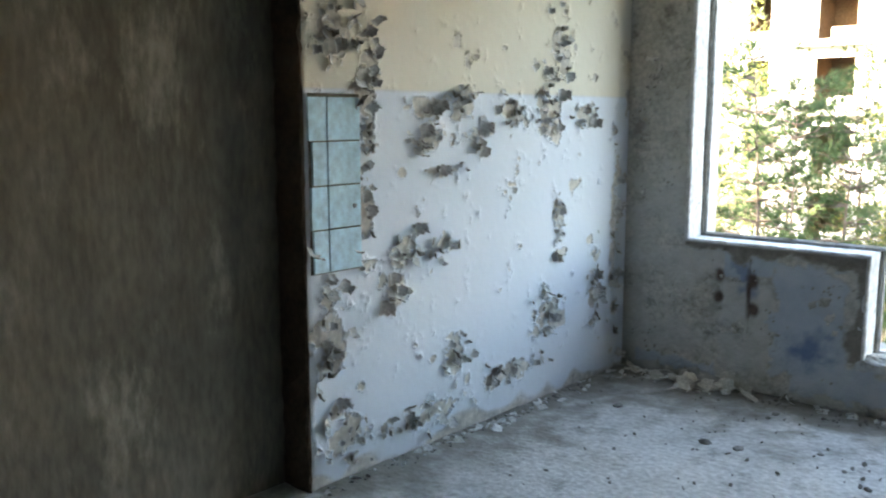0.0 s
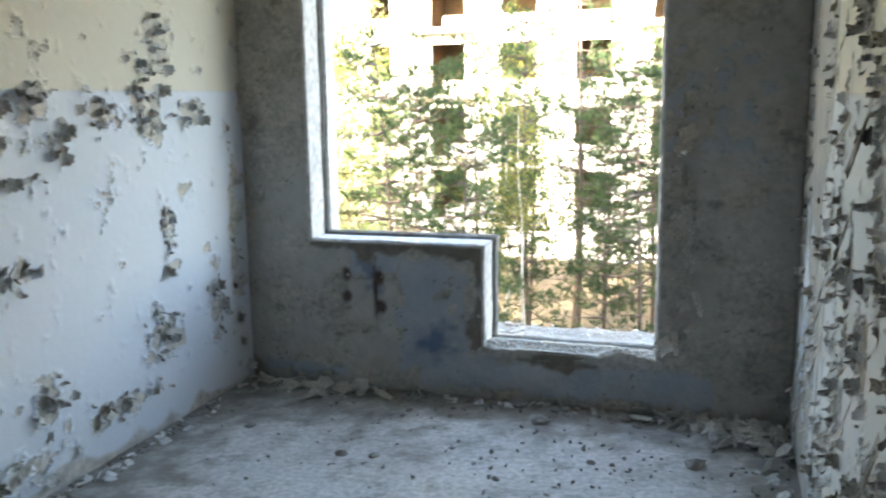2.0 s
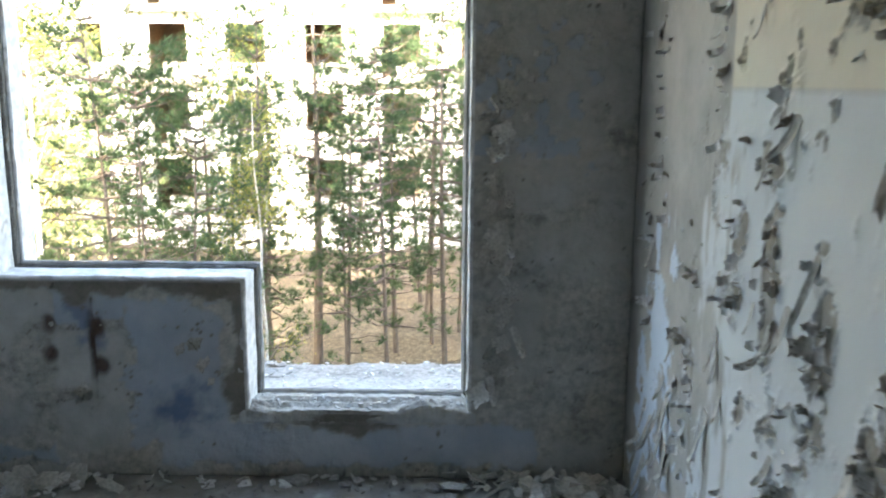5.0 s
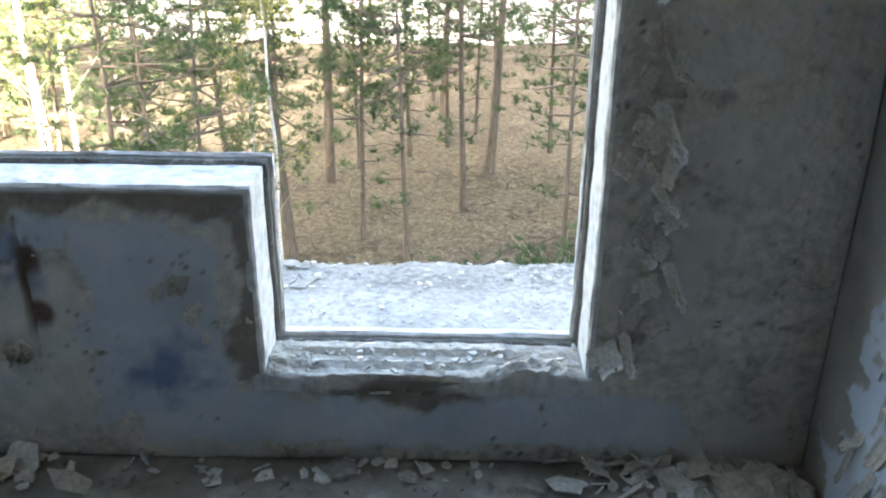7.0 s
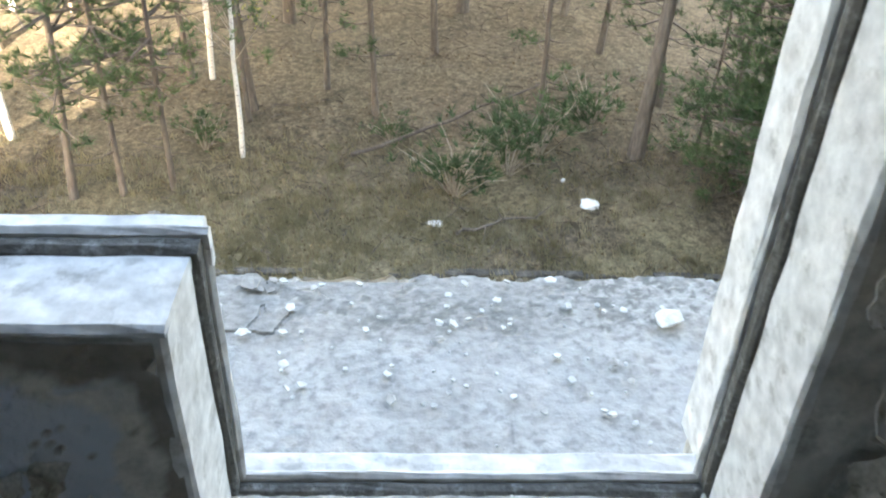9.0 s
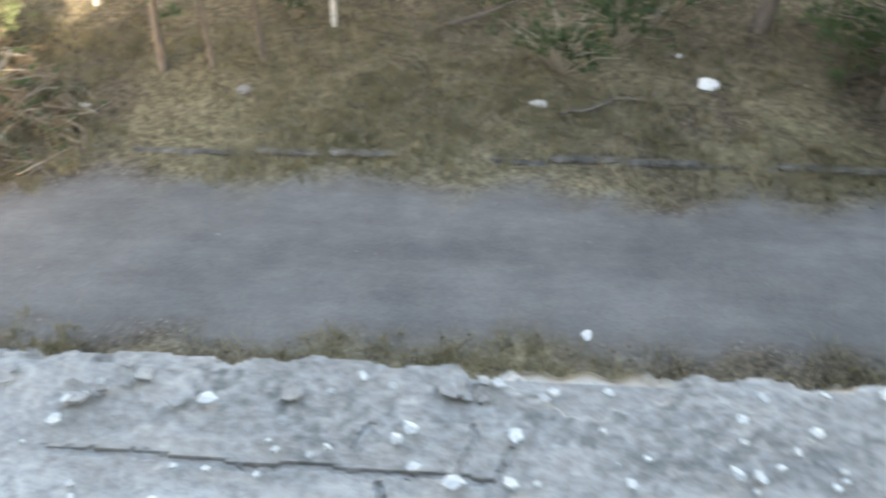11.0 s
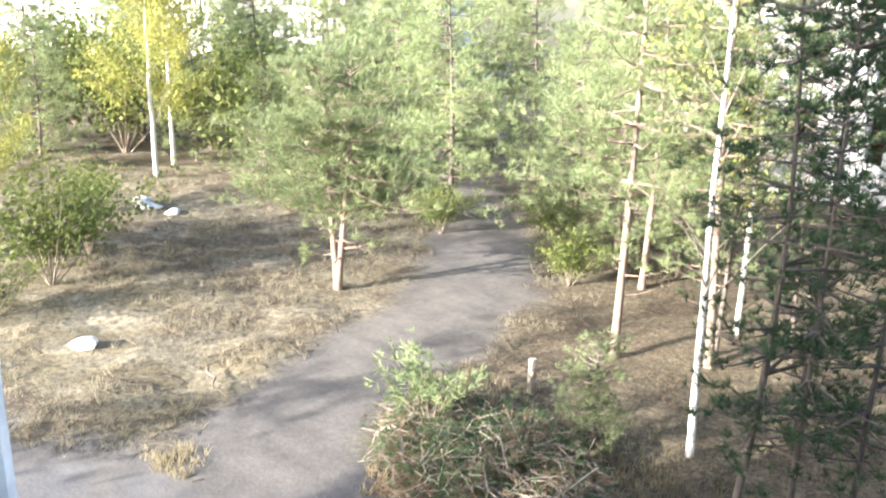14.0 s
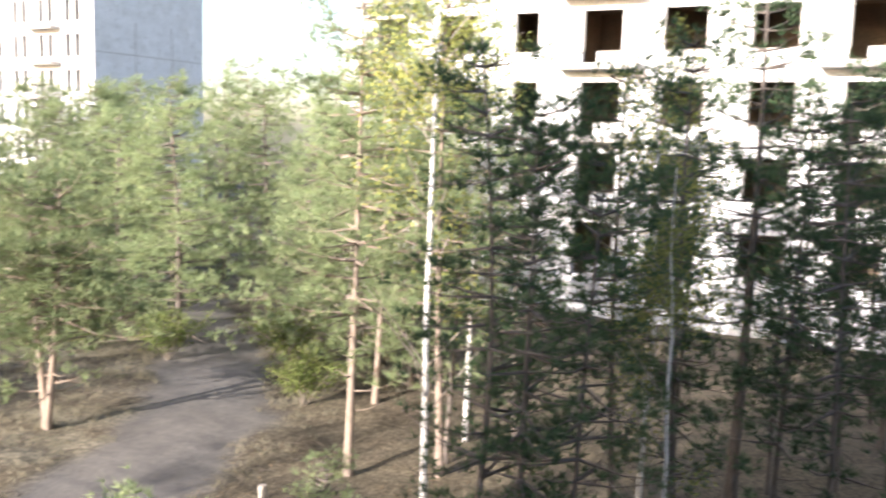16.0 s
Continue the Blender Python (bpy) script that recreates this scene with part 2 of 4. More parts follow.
def fbm(x, y, freq, seed, octaves=4):
    total, amp, s = 0, 1.0, 0
    for k in range(octaves):
        total, s = total + amp * lattice(x, y, freq * 2 ** k, seed + k), s + amp
        amp *= 0.55
    return total / s


def clamp(a):
    return np.clip(a, 0, 1)


def relief(name, origin, u, v, width, height, step, field, mat, boxes=(), hole=None):
    """A wall or floor face as a fine grid with real relief: field(U, V) gives the height and the layers. boxes: the solids behind it."""
    nu, nv = int(round(width / step)), int(round(height / step))
    U, V = np.meshgrid(np.linspace(0, width, nu + 1), np.linspace(0, height, nv + 1))
    h, layers = field(U, V)
    edge = np.minimum(np.minimum(U, width - U), np.minimum(V, height - V))
    h = h * clamp(edge / 0.01) + 0.0005
    u, v = Vector(u), Vector(v)
    n = u.cross(v)
    P = np.array(origin)[None, None] + U[..., None] * np.array(u) + V[..., None] * np.array(v) + h[..., None] * np.array(n)
    idx = np.arange((nu + 1) * (nv + 1)).reshape(nv + 1, nu + 1)
    q = np.stack([idx[:-1, :-1], idx[:-1, 1:], idx[1:, 1:], idx[1:, :-1]], -1).reshape(-1, 4)
    if hole is not None:
        cu, cv = (U[:-1, :-1] + U[1:, 1:]) / 2, (V[:-1, :-1] + V[1:, 1:]) / 2
        q = q[~hole(cu, cv).reshape(-1)]
    verts, faces = P.reshape(-1, 3).tolist(), q.tolist()
    count = len(verts)
    for b in boxes:
        box_into(verts, faces, *b)
    me = mesh_of(name, verts, faces, mat)
    for key, value in layers.items():
        at = me.attributes.new(key, "FLOAT", "POINT")
        full = np.zeros(len(verts))
        full[:count] = clamp(value).reshape(-1)
        at.data.foreach_set("value", full)
    return me


def box_into(verts, faces, x0, y0, z0, x1, y1, z1):
    k = len(verts)
    verts += [(x, y, z) for x in (x0, x1) for y in (y0, y1) for z in (z0, z1)]
    faces += [(k + a, k + b, k + c, k + d) for a, b, c, d in ((0, 1, 3, 2), (4, 6, 7, 5), (0, 4, 5, 1), (2, 3, 7, 6), (0, 2, 6, 4), (1, 5, 7, 3))]


def boxes_mesh(name, boxes, mat):
    verts, faces = [], []
    for b in boxes:
        box_into(verts, faces, *b)
    return mesh_of(name, verts, faces, mat)


def rough_bar(name, x0, y0, z0, x1, y1, z1, mat, jitter=0.003, seg=0.03, bevel=0.005, seed=0):
    """A bar with worn, uneven edges: a rounded section swept along its longest side."""
    rnd = random.Random(seed)
    lo, hi = Vector((x0, y0, z0)), Vector((x1, y1, z1))
    size = hi - lo
    ax = max(range(3), key=lambda i: size[i])
    a, b = [i for i in range(3) if i != ax]
    n = max(2, int(size[ax] / seg))
    w, d = size[a], size[b]
    e = min(bevel, w / 3, d / 3)
    ring = [(e, 0), (w / 2, 0), (w - e, 0), (w, e), (w, d / 2), (w, d - e), (w - e, d), (w / 2, d), (e, d), (0, d - e), (0, d / 2), (0, e)]
    verts, faces = [], []
    for i in range(n + 1):
        for p, q in ring:
            c = [0, 0, 0]
            c[ax] = lo[ax] + size[ax] * i / n
            c[a], c[b] = lo[a] + p + rnd.uniform(-jitter, jitter), lo[b] + q + rnd.uniform(-jitter, jitter)
            verts.append(c)
    k = len(ring)
    for i in range(n):
        for j in range(k):
            faces.append((i * k + j, i * k + (j + 1) % k, (i + 1) * k + (j + 1) % k, (i + 1) * k + j))
    faces += [tuple(range(k)), tuple(range(n * k, n * k + k))]
    me = mesh_of(name, verts, faces, mat)
    bm = bmesh.new()
    bm.from_mesh(me)
    bmesh.ops.recalc_face_normals(bm, faces=bm.faces)
    bm.to_mesh(me)
    bm.free()
    return me


def stone_mesh(name, r, mat, seed, flat=0.6):
    bm = bmesh.new()
    bmesh.ops.create_icosphere(bm, subdivisions=1 if r < 0.06 else 2, radius=r)
    o = Vector((seed * 3.1, seed * 1.7, 0))
    for v in bm.verts:
        k = 1 + 0.55 * noise.noise(v.co / r * 0.9 + o) + 0.2 * noise.noise(v.co / r * 2.6 + o)
        v.co = Vector((v.co.x * k * 1.2, v.co.y * k, max(v.co.z * k * flat, -r * 0.3 * flat)))
    low = min(v.co.z for v in bm.verts)
    for v in bm.verts:
        v.co.z -= low
    me = bpy.data.meshes.new(name)
    bm.to_mesh(me)
    bm.free()
    me.materials.append(mat)
    return me


def flake_mesh(name, w, l, curl, mat, seed):
    """A torn paint flake, fixed along its top edge, that curls away from the wall (the wall is the xz plane, out is -y)."""
    rnd = random.Random(seed)
    nu, nv = 5, 6
    verts, faces = [], []
    y = z = 0.0
    ang = math.radians(8)
    for j in range(nv + 1):
        half = w / 2 * (1 - 0.45 * (j / nv) ** 2 * rnd.uniform(0.4, 1.4))
        shift = rnd.uniform(-0.1, 0.1) * w
        for i in range(nu + 1):
            s = i / nu * 2 - 1
            verts.append((s * half + shift, y - 0.10 * w * s * s * j / nv, z + rnd.uniform(-0.06, 0.06) * l))
        y -= math.sin(ang) * l / nv
        z -= math.cos(ang) * l / nv
        ang += curl / nv
    for j in range(nv):
        for i in range(nu):
            a = j * (nu + 1) + i
            faces.append((a, a + 1, a + nu + 2, a + nu + 1))
    front = len(faces)
    k = len(verts)
    verts += [(x, y + 0.0014, z - 0.0006) for x, y, z in verts]
    faces += [tuple(reversed([i + k for i in f])) for f in faces]
    rim = list(range(nu + 1)) + [j * (nu + 1) + nu for j in range(1, nv + 1)] + [nv * (nu + 1) + i for i in range(nu - 1, -1, -1)] + [j * (nu + 1) for j in range(nv - 1, 0, -1)]
    faces += [(a, b, b + k, a + k) for a, b in zip(rim, rim[1:] + rim[:1])]
    me = mesh_of(name, verts, faces, mat, True)
    me.materials.append(M_FLAKE_BACK)
    for p in list(me.polygons)[front:2 * front]:
        p.material_index = 1
    return me


def hang_flakes(wall, spots, place, variants, per, rnd, size=(0.7, 1.5)):
    """Curled flakes over the bare spots of a wall; each is a piece of the wall."""
    for a, b, ra, rb in spots:
        for _ in range(max(1, round(per * (ra * rb / 0.006) ** 0.5))):
            p, q = a + rnd.gauss(0, 0.6) * ra, b + rnd.gauss(0, 0.6) * rb
            ob = child(new("paint_flake", rnd.choice(variants)), wall)
            s = rnd.uniform(*size)
            ob.matrix_basis = place(p, q) @ pose(0, 0, 0, 0, rnd.choice((rnd.gauss(0, 30), rnd.gauss(90, 35), rnd.gauss(-90, 35)))) @ Matrix.Diagonal((s, s, s, 1))


# ---- the room: walls, floor, ceiling ----
W, H = 2.53, 2.5
# bare spots of the left wall: along the wall, height, half widths
LEFT_SPOTS = [(-2.03, 1.62, .10, .12), (-1.86, 1.45, .05, .25), (-1.88, 1.02, .05, .16), (-2.06, 0.55, .08, .22), (-2.0, 0.2, .10, .14), (-1.55, 1.36, .08, .05),
              (-1.32, 1.38, .08, .07), (-1.54, 1.24, .10, .05), (-1.23, 1.26, .08, .07), (-1.0, 1.33, .09, .07), (-0.72, 1.32, .12, .09), (-0.44, 1.32, .08, .06), (-0.64, 0.82, .05, .12),
              (-0.66, 1.6, .10, .15), (-1.70, 0.82, .07, .06), (-1.46, 0.81, .06, .04), (-1.38, 0.34, .06, .10), (-0.72, 0.40, .07, .12), (-0.3, 0.5, .06, .2), (-0.12, 0.75, .05, .5), (-1.6, 0.13, .22, .06), (-1.0, 0.2, .2, .06), (-1.73, 0.66, .04, .07), (-1.46, 1.12, .12, .015)]
RIGHT_SPOTS = [(-0.3, 1.2, .12, .6), (-0.84, 1.45, .08, .25), (-1.83, 1.3, .10, .15), (-2.2, 1.33, .05, .14), (-2.26, 1.50, .10, .14), (-2.68, 1.42, .03, .06), (-2.74, 1.1, .012, .25),
               (-1.04, 1.0, .06, .16), (-1.9, 1.06, .12, .10), (-2.23, 1.04, .07, .16), (-2.2, 0.80, .10, .14), (-2.45, 0.80, .10, .14), (-1.4, 0.6, .10, .20), (-0.75, 0.6, .10, .35),
               (-1.1, 0.3, .14, .18), (-1.9, 0.45, .2, .2), (-2.4, 0.45, .16, .2), (-1.25, 1.0, .05, .3), (-1.55, 1.55, .10, .12), (-1.75, 0.85, .08, .12), (-1.5, 0.95, .05, .16), (-2.05, 1.52, .06, .12), (-2.08, 0.62, .06, .12), (-1.65, 0.35, .10, .12)]


def peeled(spots, band, seed, near, rise=0.012):
    """Paint in two bands, standing proud of the bare plaster, with lifted edges round the bare spots."""
    def field(U, V):
        y, z = near(U), V
        spot = np.zeros_like(U)
        for a, b, ra, rb in spots:
            spot = np.maximum(spot, np.exp(-(((y - a) / ra) ** 2 + ((z - b) / rb) ** 2)))
        rough = fbm(y, z, 14, seed, 4) - 0.5
        rare = fbm(y, z, 9, seed + 20, 3)
        low = clamp((0.02 + 0.09 * lattice(y, z, 9, seed + 3) - z) / 0.03)
        f = spot * 1.1 + rough * 2.3 - 0.70 + clamp((rare - 0.74) * 9)
        bare = np.maximum(clamp(f * 14), low)
        rim = np.exp(-np.abs(np.minimum(f, 0)) / 0.14) * (f < 0) * (1 - low)
        lift = rim * (0.003 + rise * clamp((lattice(y, z, 26, seed + 7) - 0.35) * 2))
        h = np.where(bare > 0.5, 0.001 + 0.003 * fbm(y, z, 60, seed + 9, 2), 0.004 + lift)
        up = clamp((z - band) / 0.012)
        dirt_dark = low * clamp((fbm(y, z, 22, seed + 4) - 0.4) * 3) * 0.6 + bare * clamp((fbm(y, z, 30, seed + 5) - 0.52) * 4) * 0.6
        return h, {"upper": (1 - bare) * up, "lower": (1 - bare) * (1 - up), "dirt_dark": dirt_dark}
    return field


def weathered(U, V):
    """The right wall: peeling paint far from the window, bare plaster with remnants of blue paint towards it."""
    h, layers = peeled(RIGHT_SPOTS, 1.365, 55, lambda u: -u, 0.012)(U, V)
    n1, n2 = fbm(U, V, 4, 301, 4), fbm(U, V, 16, 311, 4)
    streak = fbm(U * 3.2, V * 0.6, 5, 321, 4)
    plaster = clamp((0.95 - U) / 0.12 + (streak - 0.5) * 9 + (n2 - 0.5) * 2)
    blue = np.zeros_like(U)
    for u, z, ru, rz in ((0.42, 0.62, .13, .24), (0.28, 0.36, .10, .20), (0.55, 0.40, .06, .14), (0.20, 0.12, .08, .10), (0.36, 0.92, .03, .10)):
        blue = np.maximum(blue, clamp((1.1 - np.hypot((U - u) / ru, (V - z) / rz) + (n2 - 0.5) * 3.4) * 6))
    # Darker band towards the window corner, with an uneven edge.
    corner_band = clamp((0.16 - U) / 0.10 + (n1 - 0.5) * 2) * 0.75
    return h * (1 - 0.6 * plaster) + 0.003 * blue * plaster + 0.004 * n2 * plaster, {**layers, "plaster": plaster, "blue": blue * plaster, "dirt_dark": np.maximum(layers["dirt_dark"] * (1 - plaster), corner_band)}


wall_left = tagged(new("wall_left", relief("wall_left", (0, -2.15, 0), (0, 1, 0), (0, 0, 1), 2.15, H, 0.0075, peeled(LEFT_SPOTS, 1.415, 5, lambda U: U - 2.15), M_LEFT,
                   [(-0.13, -2.148, 0.0, 0.0, 0.0, H)])), "white and pale blue painted wall, paint peeling off in curls", "wall", kind="structure")
wall_right = tagged(new("wall_right", relief("wall_right", (W, 0, 0), (0, -1, 0), (0, 0, 1), 2.8, H, 0.0085, weathered, M_RIGHT,
                    [(W, -2.798, 0.0, W + 0.13, 0.0, H)])), "grey-white painted wall, paint peeling off in large curls", "wall", kind="structure")
for me_ob in (wall_left, wall_right):
    me_ob.data.materials.append(M_BROWN)
FLAKES = [flake_mesh("paint_flake", w, l, c, M_FLAKE, i) for i, (w, l, c) in enumerate(((.035, .05, 1.6), (.05, .05, 1.2), (.03, .07, 2.2), (.045, .04, .9), (.06, .07, 1.9), (.025, .04, 2.6), (.03, .03, 1.0)))]
LONG_FLAKES = [flake_mesh("paint_flake", w, l, c, M_FLAKE_GREY, i + 40) for i, (w, l, c) in enumerate(((.022, .13, .25), (.034, .17, .15), (.018, .09, .4), (.030, .10, .5), (.040, .07, 1.2)))]
GREY_FLAKES = [flake_mesh("paint_flake", w, l, c, M_FLAKE_GREY, i + 20) for i, (w, l, c) in enumerate(((.06, .08, 1.7), (.08, .08, 1.3), (.045, .11, 2.2), (.055, .07, 1.9)))]
rnd = random.Random(4)
hang_flakes(wall_left, LEFT_SPOTS, lambda a, b: pose(0.010, a, b, 0, 0, 90), FLAKES, 17, rnd, (0.4, 1.0))
hang_flakes(wall_right, RIGHT_SPOTS, lambda a, b: pose(W - 0.006, a, b, 0, 0, -90), FLAKES, 14, rnd, (0.28, 0.8))
# long strips of paint that hang upright from the wall
for a, b, n, sa, sb in ((-0.55, 0.62, 7, .03, .16), (-0.36, 0.40, 9, .06, .16), (-0.28, 0.20, 8, .07, .10), (-0.30, 1.0, 4, .02, .14), (-0.62, 0.36, 4, .05, .08), (-0.9, 0.7, 6, .06, .2), (-1.55, 0.75, 9, .14, .25), (-1.95, 1.15, 5, .06, .10), (-2.05, 0.75, 8, .10, .16), (-2.3, 0.5, 4, .14, .16), (-1.15, 1.2, 6, .1, .25)):
    for _ in range(n):
        ob = child(new("paint_flake", rnd.choice(LONG_FLAKES)), wall_right)
        k = rnd.uniform(0.45, 1.0)
        ob.matrix_basis = pose(W - 0.006, a + rnd.gauss(0, sa), b + rnd.gauss(0, sb), 0, 0, -90) @ pose(0, 0, 0, 0, rnd.gauss(0, 9)) @ Matrix.Diagonal((k, k, k, 1))
roll = child(new("paint_flake", flake_mesh("paint_flake", .05, .22, .2, M_FLAKE_GREY, 77)), wall_right)
roll.matrix_basis = pose(W - 0.006, -1.72, 1.42, 0, 0, -90) @ pose(0, 0, 0, 0, -6)

# worn brown ends of the two side walls
for name, x0, x1, yy, s in (("trim", -0.135, 0.004, -2.152, 1), ("trim", W - 0.004, W + 0.135, -2.802, 2)):
    tagged(new(name, rough_bar(name, x0, yy - 0.014, 0, x1, yy, H, M_BROWN, 0.006, 0.05, 0.006, s)), "dark brown worn end of a plastered wall", "trim", kind="structure")

# window wall with its stepped opening
WL, WR, STEP, SILL, DOOR_Z, HEAD = 0.345, 1.985, 1.2, 0.712, 0.236, 2.3
T = 0.30


def opening(u, v):
    return ((u > WL) & (u < WR) & (v > SILL) & (v < HEAD)) | ((u > STEP) & (u < WR) & (v > DOOR_Z) & (v < HEAD))


def window_face(U, V):
    n1, n2 = fbm(U, V, 5, 81, 5), fbm(U, V, 18, 91, 4)
    inside = lambda x0, x1, z0, z1, s: clamp(np.minimum(np.minimum(U - x0, x1 - U), np.minimum(V - z0, z1 - V)) / s + 0.5 + (n2 - 0.5) * 2.6)
    blue = np.maximum(inside(0.80, 1.13, 0.12, 0.64, 0.05), inside(0.55, 0.8, 0.55, 0.68, 0.04) * clamp((n1 - 0.40) * 6))
    blue = np.maximum(blue, inside(0.9, 2.22, 0.05, 0.20, 0.03))
    blue = np.maximum(blue, inside(0.10, 0.52, 0.06, 0.11, 0.03) * 0.9)
    blue = np.maximum(blue, inside(2.0, 2.35, 1.15, 1.55, 0.1) * clamp((n2 - 0.50) * 8))
    deep = clamp(1.3 - np.hypot((U - 0.97) / 0.09, (V - 0.27) / 0.07) + (n2 - 0.5) * 3) * 0.8 + inside(0.55, 0.72, 0.5, 0.62, 0.05) * clamp((n2 - 0.55) * 6) * 0.6
    dist = np.maximum(np.maximum(WL - U, U - WR), np.maximum(DOOR_Z - V, np.where(U < STEP, np.maximum(0, SILL - V), 0)))
    near_step = np.where(U < STEP, np.where(V < SILL, np.minimum(np.where(U > WL, SILL - V, 9), np.where(V > DOOR_Z, STEP - U, 9)), 9), 9)
    chip = clamp(1.2 - near_step / (0.03 + 0.07 * lattice(U, V, 9, 17)) + (n2 - 0.5) * 1.5)
    chip = np.maximum(chip, clamp(1.3 - np.hypot((U - 1.58) / 0.18, (V - 0.205) / 0.05) + (n2 - 0.5)) * (U > STEP))
    torn = clamp(1 - np.abs(fbm(U, V, 11, 191, 3) - 0.5) / 0.010) * clamp((lattice(U, V, 7, 77) - 0.35) * 3)
    chip = np.maximum(chip, torn * 0.75)
    rust = np.zeros_like(U)
    for x, z, rx, rz in ((0.535, 0.56, .018, .03), (0.535, 0.45, .02, .025), (0.70, 0.55, .02, .028), (0.705, 0.41, .022, .025), (0.682, 0.48, .007, .12)):
        rust = np.maximum(rust, clamp(1.6 - np.hypot((U - x) / rx, (V - z) / rz) + (n2 - 0.5) * 1.5))
    crisp = lambda a: clamp((a - 0.5) * 4 + 0.5)
    blue, chip = crisp(blue), crisp(chip)
    pale = clamp((n1 - 0.50) * 9) * 0.9
    pale = np.maximum(pale, clamp(1.4 - np.hypot((U - 2.24) / 0.09, (V - 0.83) / 0.08) + (n2 - 0.5) * 2))
    pale = np.maximum(pale, inside(0.545, 0.80, 0.1, 0.53, 0.03))
    h = 0.004 + 0.013 * n2 + 0.004 * blue - 0.006 * chip - 0.012 * rust + 0.004 * pale + 0.010 * torn * clamp((n2 - 0.4) * 5)
    return h, {"pale": pale, "blue": blue * (1 - chip), "deep": deep, "chip": chip, "rust": rust}


wall_window = tagged(new("wall_window", relief("wall_window", (0, 0, 0), (1, 0, 0), (0, 0, 1), W, H, 0.0095, window_face, M_WINDOW_WALL,
                     [(-0.0, 0.0, 0, WL, T, H), (WR, 0.0, 0, W, T, H), (WL, 0.0, 0, STEP, 0.235, SILL), (STEP, 0.0, 0, WR, 0.235, DOOR_Z), (WL, 0.0, HEAD, WR, T, H)], opening)),
                     "grey bare plaster window wall with blue paint remnants", "wall", kind="structure")
rnd = random.Random(9)
hang_flakes(wall_window, [(0.10, 1.15, .04, .25), (0.14, 1.5, .06, .15), (2.15, 1.4, .06, .1), (2.24, 0.40, .015, .03), (0.62, 0.30, .05, .08), (1.05, 0.45, .04, .12)],
            lambda a, b: pose(a, -0.019, b), GREY_FLAKES, 8, rnd, (0.3, 0.7))
BIG_FLAKES = [flake_mesh("paint_flake", w, l, c, M_FLAKE_GREY, i + 60) for i, (w, l, c) in enumerate(((.075, .07, .8), (.06, .075, 1.1), (.03, .12, 1.2), (.045, .10, 1.7), (.06, .05, 2.2)))]
for i in range(30):
    z = 0.30 + 0.036 * i
    ob = child(new("paint_flake", BIG_FLAKES[(i * 7) % 5]), wall_window)
    k = rnd.uniform(0.75, 1.25)
    ob.matrix_basis = pose(2.07 + rnd.gauss(0, .024), -0.025, z + 0.05, 0, 0, 0) @ pose(0, 0, 0, 0, rnd.choice((rnd.gauss(0, 18), rnd.gauss(40, 15), rnd.gauss(-40, 15)))) @ Matrix.Diagonal((k, k, k, 1))

# plaster reveal, dark frame remains and outer lip along each side of the opening
window_1 = tagged(new("window_1"), "stepped window and balcony door opening without sashes", "window", kind="structure")
SIDES = [("jamb", WL, SILL, WL, HEAD, 1, 0), ("sill", WL, SILL, STEP, SILL, 0, 1), ("jamb", STEP, DOOR_Z, STEP, SILL, 1, 0), ("threshold", STEP, DOOR_Z, WR, DOOR_Z, 0, 1), ("jamb", WR, DOOR_Z, WR, HEAD, -1, 0)]
for i, (kind, xa, za, xb, zb, dx, dz) in enumerate(SIDES):
    for name, y0, y1, deep, mat in (("window_" + kind, -0.004, 0.140, 0.012, M_DUSTY if kind == "threshold" else M_WHITE), ("frame_remains", 0.138, 0.168, 0.021, M_GROOVE),
                                    ("frame_lip", 0.166, 0.182, 0.030, M_WHITE), ("outer_reveal", 0.180, 0.238 if dz or xa == STEP else T + 0.017, 0.010, M_WHITE)):
        if name == "window_threshold":
            continue
        lo, hi = (-0.008 if dz and y0 < 0 else -0.03), deep
        if dz:
            me = rough_bar(name, xa + 0.002, y0, za + lo, xb + (deep if kind == "sill" else 0), y1, za + hi, mat, 0.0018, 0.06, 0.007, i * 3)
        else:
            x0, x1 = sorted((xa + dx * lo, xa + dx * hi))
            me = rough_bar(name, x0, y0, za, x1, y1, zb, mat, 0.0018, 0.07, 0.006, i * 3 + 1)
        part(name, me, window_1)


def threshold_field(U, V):
    n1, n2 = fbm(U, V, 12, 401, 4), fbm(U, V, 40, 411, 3)
    ridge = 0.010 * clamp(1 - np.abs(V - 0.085) / 0.02) + 0.013 * clamp((V - 0.125) / 0.015)
    heap = 0.030 * clamp(1.2 - np.hypot((U - 0.66) / 0.12, (V - 0.06) / 0.05)) + 0.02 * clamp(1.1 - np.hypot((U - 0.03) / 0.06, (V - 0.09) / 0.06))
    front = clamp((0.035 + 0.03 * (n1 - 0.5) - V) / 0.02)
    broken = clamp(1.3 - np.abs(U - 0.34) / 0.17)
    h = 0.004 + ridge * clamp((lattice(U, V, 9, 7) - 0.1) * 3) + heap * (0.5 + n2) + 0.010 * n2 - front * (0.012 + 0.022 * broken)
    return h, {"chip": clamp(front * broken * 1.3) * 0.8, "pale": clamp((n2 - 0.5) * 6), "blue": front * (1 - broken) * 0.5, "deep": np.zeros_like(U), "rust": np.zeros_like(U)}


